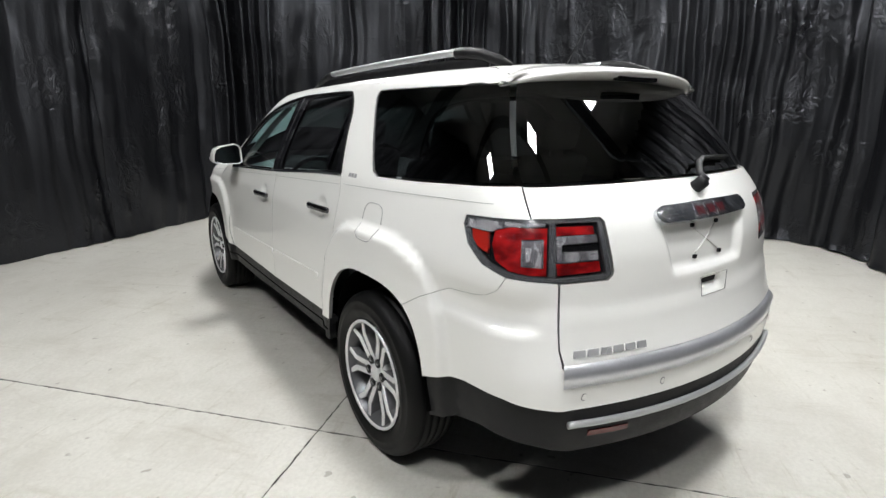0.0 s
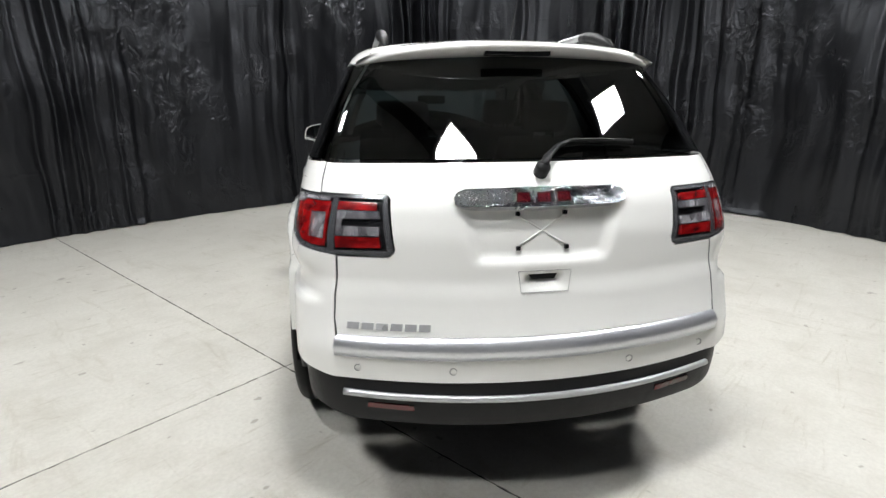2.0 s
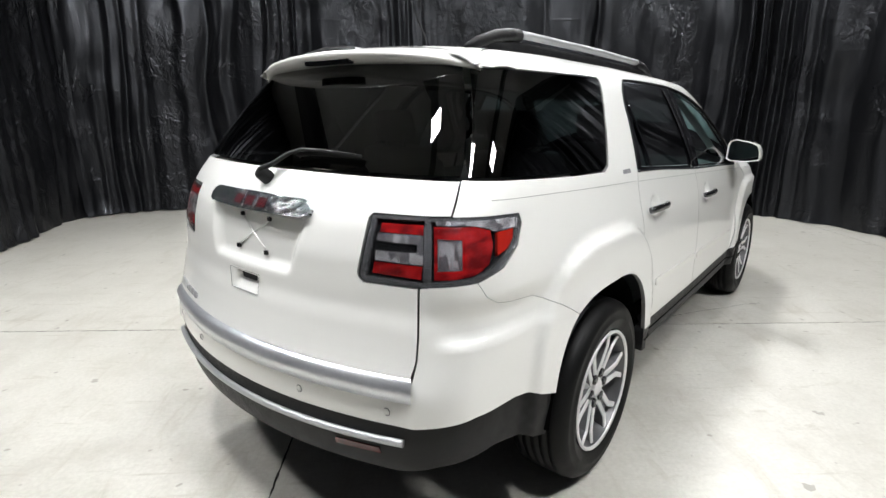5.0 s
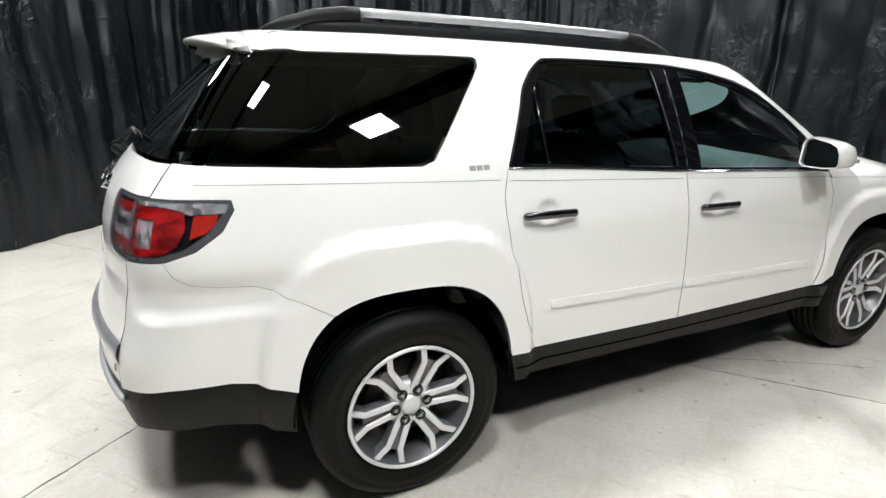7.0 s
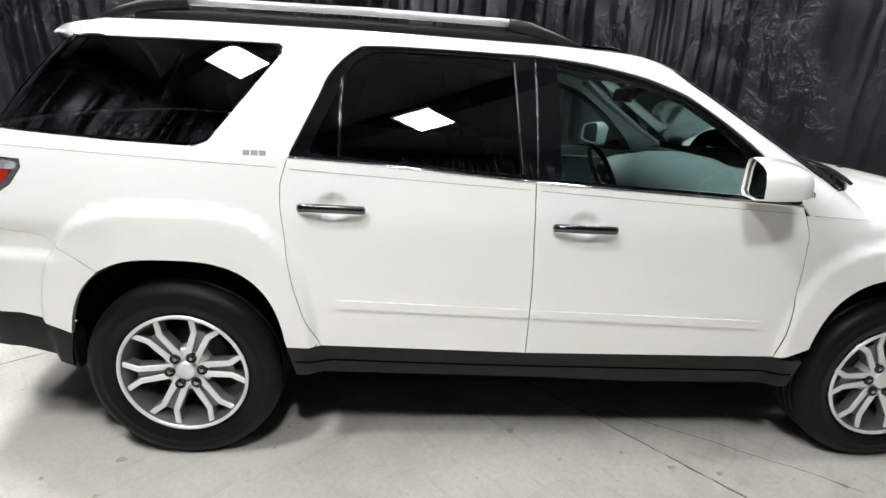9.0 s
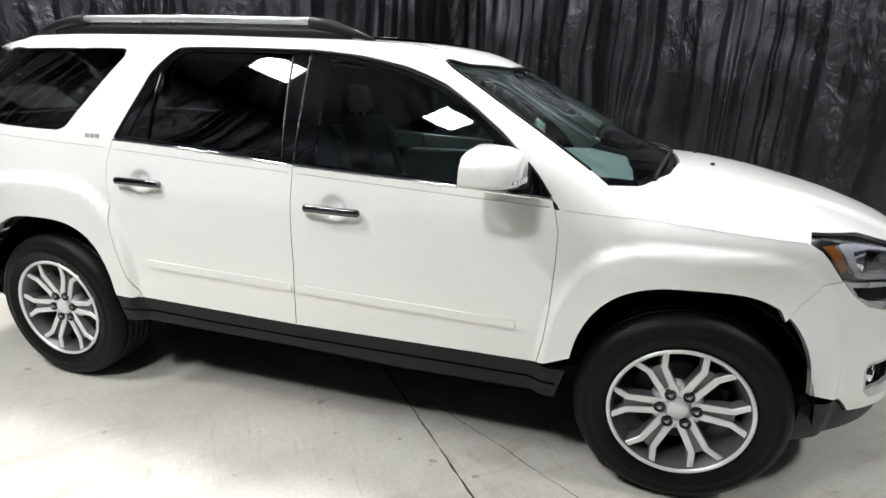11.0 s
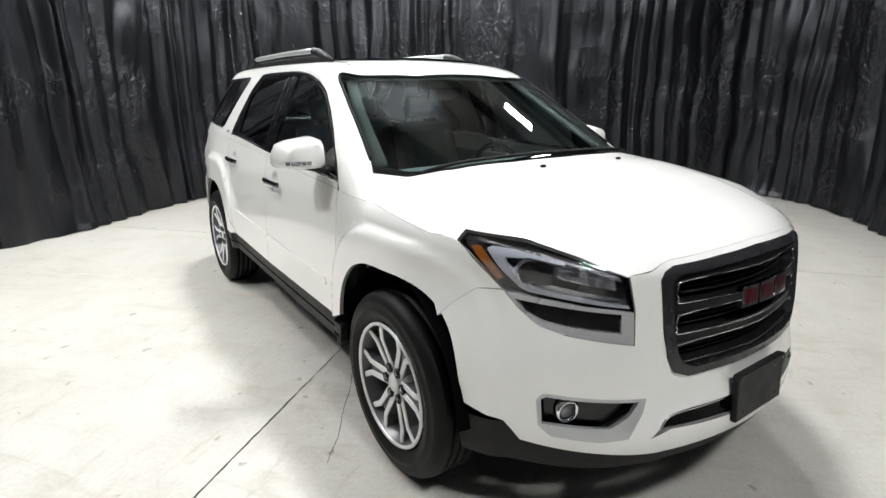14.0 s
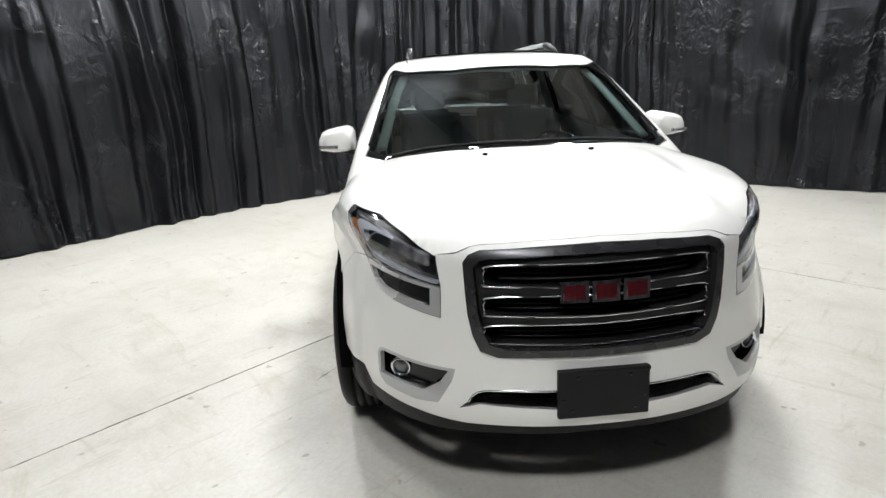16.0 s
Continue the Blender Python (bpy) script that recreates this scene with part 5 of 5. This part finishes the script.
tube("aerial", [base + np.array((0, 0, 0.01)), base + np.array((0, -0.07, 0.11)), base + np.array((0, -0.14, 0.21))], [0.004, 0.003, 0.0025], CLAD, car)
for x in (-0.235, 0.255):
    p = top_point(x, 1.62)
    bm = bmesh.new()
    box(bm, p[0], p[1], p[2] + 0.012, 0.022, 0.016, 0.012, bevel=0.004)
    part("washer_jet", bm, CLAD, bonnet)
for x0, x1, y0, y1 in ((0.68, 0.02, 1.335, 1.462), (0.05, -0.58, 1.462, 1.385)):
    n = 10
    pts = []
    for k in range(n):
        f = k / (n - 1)
        x, y = x0 + (x1 - x0) * f, y0 + (y1 - y0) * f + 0.012 * math.sin(math.pi * f)
        p = top_point(x, y)
        pts.append(p + np.array((0, 0.006, 0.014)))
    tube("wiper", pts, 0.008, RUBBER, car, 1, (1, 1), 6)

# door mirrors
for sg in (1, -1):
    shell = [  # outline across the car, at the glass (rear) end
        (0.895, 1.205), (0.90, 1.315), (0.912, 1.345), (0.945, 1.358), (1.05, 1.338), (1.09, 1.318), (1.108, 1.275), (1.114, 1.22), (1.105, 1.205), (1.03, 1.19), (0.92, 1.188)]
    n = len(shell)
    verts, faces = [], []
    cx, cz = 1.005, 1.262
    layers = [(0.655, 0.93), (0.648, 1.0), (0.665, 1.03), (0.715, 1.03), (0.775, 0.97), (0.822, 0.80), (0.835, 0.66)]
    for y, k in layers:
        for x, z in shell:
            verts.append((sg * (cx + (x - cx) * k), y - 0.22 * (x - 1.0) * (0.3 if y > 0.70 else 1) + 0.036, cz + (z - cz) * k * 0.88))
    for i in range(len(layers) - 1):
        for k in range(n):
            q = (k + 1) % n
            faces.append((i * n + k, i * n + q, (i + 1) * n + q, (i + 1) * n + k))
    faces.append(tuple((len(layers) - 1) * n + k for k in range(n)))
    if sg > 0:
        faces = [f[::-1] for f in faces]
    me = mesh_from("door_mirror", verts, faces)
    me.set_sharp_from_angle(angle=radians(48))
    mirror = put("door_mirror", me, PAINT, car, "white door mirror with lamp strip")
    ring = [Vector(verts[k]) + Vector((0, 0.006, 0)) for k in range(n)]
    me = mesh_from("mirror_glass", [tuple(v) for v in ring], [tuple(range(n)) if sg > 0 else tuple(range(n))[::-1]], False)
    put("mirror_glass", me, CHROME, mirror, "mirror glass")
    me = mesh_from("mirror_back", [(v.x, v.y + 0.012, v.z) for v in ring], [tuple(range(n))], False)
    put("mirror_back", me, CLAD, mirror)
    tube("mirror_arm", [(0.865, 0.86, 1.195), (0.92, 0.835, 1.198), (0.98, 0.80, 1.205), (1.03, 0.775, 1.215)], [0.026, 0.022, 0.018, 0.012], CLAD, mirror, sg, (1.1, 0.65), 10)
    bm = bmesh.new()
    for k in range(5):
        box(bm, 0, 0, 0, 0.0215, 0.010, 0.019, Matrix.Translation((-0.05 + k * 0.0235, -0.0022 * (k - 2) ** 2 * 0.3, 0)), 0.002)
    strip = part("repeater_lamp", bm, SILVERLAMP, mirror, "clear turn lamp strip")
    strip.matrix_basis = Matrix.Translation((sg * 1.050, 0.868, 1.236)) @ Matrix.Rotation(sg * radians(-16), 4, "Z")


# ---- wheels ----
def wheel_meshes():
    out = {}
    prof = [(0.258, -0.105), (0.275, -0.122), (0.31, -0.131), (0.345, -0.128), (0.372, -0.115), (0.385, -0.095), (0.390, -0.075)]
    for k in range(4):
        x = -0.058 + k * 0.038
        prof += [(0.392, x - 0.006), (0.384, x - 0.004), (0.384, x + 0.004), (0.392, x + 0.006)]
    prof += [(0.390, 0.080), (0.385, 0.097), (0.372, 0.115), (0.352, 0.126), (0.345, 0.1275), (0.340, 0.1262), (0.318, 0.131), (0.312, 0.1335), (0.306, 0.131), (0.285, 0.126), (0.270, 0.117), (0.258, 0.105), (0.254, 0.06)]
    v, f = revolve(prof, 120)
    out["tyre"] = mesh_from("tyre", v, f)
    v, f = revolve([(0.256, 0.112), (0.262, 0.118), (0.258, 0.124), (0.250, 0.122), (0.246, 0.112), (0.236, 0.095), (0.222, 0.05), (0.218, -0.10), (0.235, -0.11), (0.254, -0.11)], 96)
    out["rim"] = mesh_from("rim", v, f)
    v, f = revolve([(0.0005, 0.02), (0.165, 0.02), (0.165, 0.0), (0.0005, 0.0)], 48)
    out["brake_disc"] = mesh_from("brake_disc", v, f)
    v, f = revolve([(0.0005, 0.100), (0.034, 0.0985), (0.040, 0.094), (0.042, 0.085), (0.06, 0.085), (0.088, 0.080), (0.098, 0.068), (0.098, 0.03)], 48)
    out["hub"] = mesh_from("hub", v[::1], [q[::-1] for q in f])
    return out


def spoke_mesh(machined):
    """A forked spoke: two bars from the hub that part towards the rim. machined: the bright face, else the grey web behind."""
    bm = bmesh.new()

    def crown(r):
        return 0.088 + 0.022 * min(1, max(0, (r - 0.06) / 0.19)) ** 0.8

    def bar(path, widths, drop, depth):
        """A straight-edged bar with mitred bends; path runs out along the spoke and across it."""
        P = [Vector(p) for p in path]
        last = None
        for i, c in enumerate(P):
            d0 = (c - P[i - 1]).normalized() if i else (P[1] - c).normalized()
            d1 = (P[i + 1] - c).normalized() if i + 1 < len(P) else d0
            t = (d0 + d1).normalized()
            nn = Vector((-t.y, t.x))
            half = widths[i] / 2 / max(0.6, nn.dot(Vector((-d0.y, d0.x))))
            x = crown(c.length) - drop
            cut = 1 - 0.0014 / half
            ring = [(x - 0.0016, c + nn * half), (x, c + nn * half * cut), (x, c - nn * half * cut), (x - 0.0016, c - nn * half), (x - depth, c - nn * half * 1.12), (x - depth, c + nn * half * 1.12)]
            ring = [bm.verts.new((a, b.x, b.y)) for a, b in ring]
            if last:
                for k in range(6):
                    q = (k + 1) % 6
                    bm.faces.new((last[k], last[q], ring[q], ring[k]))
            else:
                bm.faces.new(ring[::-1])
            last = ring
        bm.faces.new(last)

    for sg in (1, -1):
        path = [(0.050, sg * 0.0190), (0.186, sg * 0.0275), (0.249, sg * 0.0640)]
        if machined:
            bar(path, (0.026, 0.0225, 0.0215), 0.0, 0.005)
        else:
            bar(path, (0.028, 0.0245, 0.0235), 0.0045, 0.045)
    if not machined:
        bar([(0.07, 0.0), (0.13, 0.0), (0.196, 0.0)], (0.022, 0.034, 0.046), 0.014, 0.02)
    bmesh.ops.recalc_face_normals(bm, faces=bm.faces)
    me = bpy.data.meshes.new("spoke")
    bm.to_mesh(me)
    bm.free()
    return me


WHEEL = wheel_meshes()
SPOKE_FACE, SPOKE_WEB = spoke_mesh(True), spoke_mesh(False)
nut_v, nut_f = revolve([(0.0005, 0.016), (0.0085, 0.0155), (0.0105, 0.012), (0.0115, 0.0)], 6)
NUT = mesh_from("lug_nut", nut_v, [f[::-1] for f in nut_f], False)
seat_v, seat_f = revolve([(0.0215, -0.006), (0.0215, 0.0105), (0.0200, 0.012), (0.0125, 0.011), (0.0115, 0.004)], 20)
SEAT = mesh_from("lug_seat", seat_v, [f[::-1] for f in seat_f])
for sg in (1, -1):
    for yc, spin in ((-1.51, 0.09), (1.51, 0.02)):
        w = empty("wheel")
        w.parent = car
        w.matrix_basis = Matrix.Translation((sg * 0.852, yc, 0.391)) @ (Matrix() if sg > 0 else Matrix.Rotation(math.pi, 4, "Z")) @ Matrix.Rotation(spin, 4, "X")
        put("tyre", WHEEL["tyre"], TYRE, w, "black road tyre")
        put("rim", WHEEL["rim"], BARREL, w, "dark grey alloy rim barrel")
        put("brake_disc", WHEEL["brake_disc"], BRAKE, w)
        put("hub", WHEEL["hub"], MACHINED, w)
        v, f = revolve([(0.263, 0.1185), (0.259, 0.1255), (0.249, 0.1235), (0.247, 0.117)], 96)
        put("rim_lip", mesh_from("rim_lip", v, [q[::-1] for q in f]), MACHINED, w, "bright machined lip")
        for k in range(6):
            a = k * math.pi / 3
            o = put("spoke", SPOKE_FACE, MACHINED, w, "bright machined spoke")
            o.matrix_basis = Matrix.Rotation(a, 4, "X")
            o = put("spoke_web", SPOKE_WEB, POCKET, w, "grey spoke web")
            o.matrix_basis = Matrix.Rotation(a, 4, "X")
            b = a
            o = put("lug_seat", SEAT, GLOSSBLACK, w)
            o.matrix_basis = Matrix.Translation((0.086, 0.066 * math.cos(b), 0.066 * math.sin(b)))
            o = put("lug_nut", NUT, LAMPRIM, w)
            o.matrix_basis = Matrix.Translation((0.084, 0.066 * math.cos(b), 0.066 * math.sin(b)))
        # wheel house
        verts, faces = [], []
        n = 28
        for i in range(n + 1):
            a = 0.02 + (math.pi - 0.04) * i / n
            for x, r in ((0.945, 0.475), (0.90, 0.485), (0.55, 0.485), (0.55, 0.10)):
                y = yc + r * math.cos(a) * 0.93
                z = 0.40 + r * math.sin(a) * 1.03
                verts.append((sg * x, y, max(0.2, z)))
        for i in range(n):
            for k in range(3):
                faces.append((i * 4 + k, i * 4 + k + 1, i * 4 + 5 + k, i * 4 + 4 + k))
        put("wheel_house", mesh_from("wheel_house", verts, faces), DARK, car, "black wheel house liner")

# ---- underbody and cabin ----
bm = bmesh.new()
box(bm, 0, -0.05, 0.38, 1.04, 4.2, 0.24, bevel=0.04)
box(bm, 0, 0.0, 0.40, 1.72, 1.9, 0.20, bevel=0.03)
box(bm, 0, -2.2, 0.47, 1.1, 0.5, 0.12, bevel=0.04)
box(bm, 0, 1.95, 0.45, 1.1, 0.5, 0.14, bevel=0.04)
box(bm, 0, -1.51, 0.36, 1.5, 0.1, 0.1, bevel=0.03)
box(bm, 0, 1.51, 0.36, 1.5, 0.1, 0.1, bevel=0.03)
part("underbody", bm, DARK, car, "black underbody")
bm = bmesh.new()
box(bm, 0, 1.85, 0.80, 1.2, 0.75, 0.45, bevel=0.05)
part("engine_block", bm, DARK, car)
bm = bmesh.new()
for sg in (1, -1):
    box(bm, sg * 0.80, -0.02, 0.82, 0.05, 1.96, 0.60, bevel=0.02)
    box(bm, sg * 0.74, -1.6, 1.08, 0.05, 1.0, 0.24, bevel=0.02)
box(bm, 0, -0.5, 0.50, 1.06, 3.2, 0.06)
box(bm, 0, -0.02, 0.50, 1.56, 1.96, 0.05)
box(bm, 0, 1.22, 0.80, 1.06, 0.05, 0.60)
box(bm, 0, -2.20, 0.90, 1.20, 0.05, 0.66)
part("cabin_tub", bm, TUB, car, "dark grey cabin lining")
panel("headlining", [(0.0, -1.9), (0.48, -1.9), (0.52, -0.6), (0.54, 0.3), (0.56, 0.46), (0.30, 0.62), (0.0, 0.65), (-0.30, 0.62), (-0.56, 0.46), (-0.54, 0.3), (-0.52, -0.6), (-0.48, -1.9)], LINING, car, lay=above, inset=0.045, step=0.1)


def seat(x, y, w, back=0.62):
    e = empty("car_seat")
    e.parent = car
    bm = bmesh.new()
    box(bm, 0, 0.02, 0.78, w, 0.50, 0.16, Matrix.Rotation(radians(6), 4, "X"), 0.05)
    for sg in (1, -1):
        box(bm, sg * (w / 2 - 0.04), 0.02, 0.82, 0.09, 0.48, 0.14, Matrix.Rotation(radians(6), 4, "X"), 0.04)
    part("seat", bm, SEATING, e, "", True)
    bm = bmesh.new()
    lean = Matrix.Rotation(radians(16), 4, "X")
    box(bm, 0, -0.30, 0.80 + back / 2, w * 0.94, 0.13, back, lean, 0.05)
    for sg in (1, -1):
        box(bm, sg * (w / 2 - 0.06), -0.27, 0.78 + back / 2, 0.09, 0.15, back * 0.8, lean, 0.04)
    part("backrest", bm, SEATING, e, "", True)
    bm = bmesh.new()
    box(bm, 0, -0.41, 0.90 + back, 0.25, 0.10, 0.17, lean, 0.045)
    for sg in (1, -1):
        box(bm, sg * 0.06, -0.40, 0.80 + back, 0.012, 0.012, 0.12, lean)
    part("headrest", bm, SEATING, e, "", True)
    e.matrix_basis = Matrix.Translation((x, y, -0.06))
    return e


for x, y in ((-0.38, 0.02), (0.38, 0.02), (-0.38, -0.95), (0.38, -0.95)):
    seat(x, y, 0.52)
dash_prof = [(1.30, 1.15), (1.10, 1.185), (0.92, 1.18), (0.81, 1.145), (0.74, 1.06), (0.73, 0.95), (0.80, 0.82), (0.95, 0.70), (1.2, 0.66)]
verts, faces = [], []
XS = np.linspace(-0.84, 0.84, 25)
for x in XS:
    hump = 0.035 * math.exp(-((x + 0.38) / 0.17) ** 2) + 0.015 * math.exp(-(x / 0.16) ** 2)
    fall = -0.05 * abs(x / 0.84) ** 4
    verts += [(x, y - 0.08 * (x / 0.84) ** 2, z + (hump if z > 1.0 else 0) + fall) for y, z in dash_prof]
m = len(dash_prof)
for i in range(len(XS) - 1):
    for k in range(m - 1):
        faces.append((i * m + k, i * m + k + 1, (i + 1) * m + k + 1, (i + 1) * m + k))
dash = put("dashboard", mesh_from("dashboard", verts, faces), DASH, car, "grey moulded dashboard")
for x, w, h in ((0.62, 0.10, 0.07), (0.0, 0.22, 0.08), (-0.62, 0.10, 0.07)):
    bm = bmesh.new()
    box(bm, x, 0.735, 1.0, w, 0.02, h, Matrix.Rotation(radians(-12), 4, "X"), 0.008)
    vent = part("air_vent", bm, GLOSSBLACK, dash)
    bm = bmesh.new()
    for sz in (-1, 1):
        box(bm, x, 0.727, 1.0 + sz * h / 2, w + 0.015, 0.012, 0.008, None, 0.002)
    for sx in (-1, 1):
        box(bm, x + sx * w / 2, 0.727, 1.0, 0.008, 0.012, h, None, 0.002)
    part("vent_trim", bm, SATIN, vent)
rim_pts = [Vector((-0.38 + 0.185 * math.cos(a), 0.60 - 0.185 * math.sin(a) * 0.42, 1.06 + 0.185 * math.sin(a) * 0.9)) for a in [k * math.pi / 18 for k in range(36)]]
tube("steering_wheel", rim_pts, 0.016, GLOSSBLACK, car, 1, (1, 1), 8, "black steering wheel", closed=True)
bm = bmesh.new()
box(bm, -0.38, 0.615, 1.06, 0.15, 0.05, 0.13, Matrix.Rotation(radians(25), 4, "X"), 0.03)
box(bm, -0.38, 0.61, 1.06, 0.35, 0.02, 0.035, Matrix.Rotation(radians(25), 4, "X"), 0.008)
part("steering_boss", bm, CLAD, car)
bm = bmesh.new()
box(bm, 0, 0.52, 1.545, 0.24, 0.03, 0.07, Matrix.Rotation(radians(-12), 4, "X"), 0.015)
part("rear_view_mirror", bm, CLAD, car)
for sg in (1, -1):
    tube("pillar_trim", on_skin([(sg * x, y) for x, y in ((0.60, 0.50), (0.665, 0.70), (0.715, 0.92), (0.755, 1.10))], -0.055, above), 0.03, LINING, car, 1, (1, 0.5), 8, "pale pillar trim inside the windscreen")
car.matrix_basis = Matrix.Translation((0.01, 0, 0))
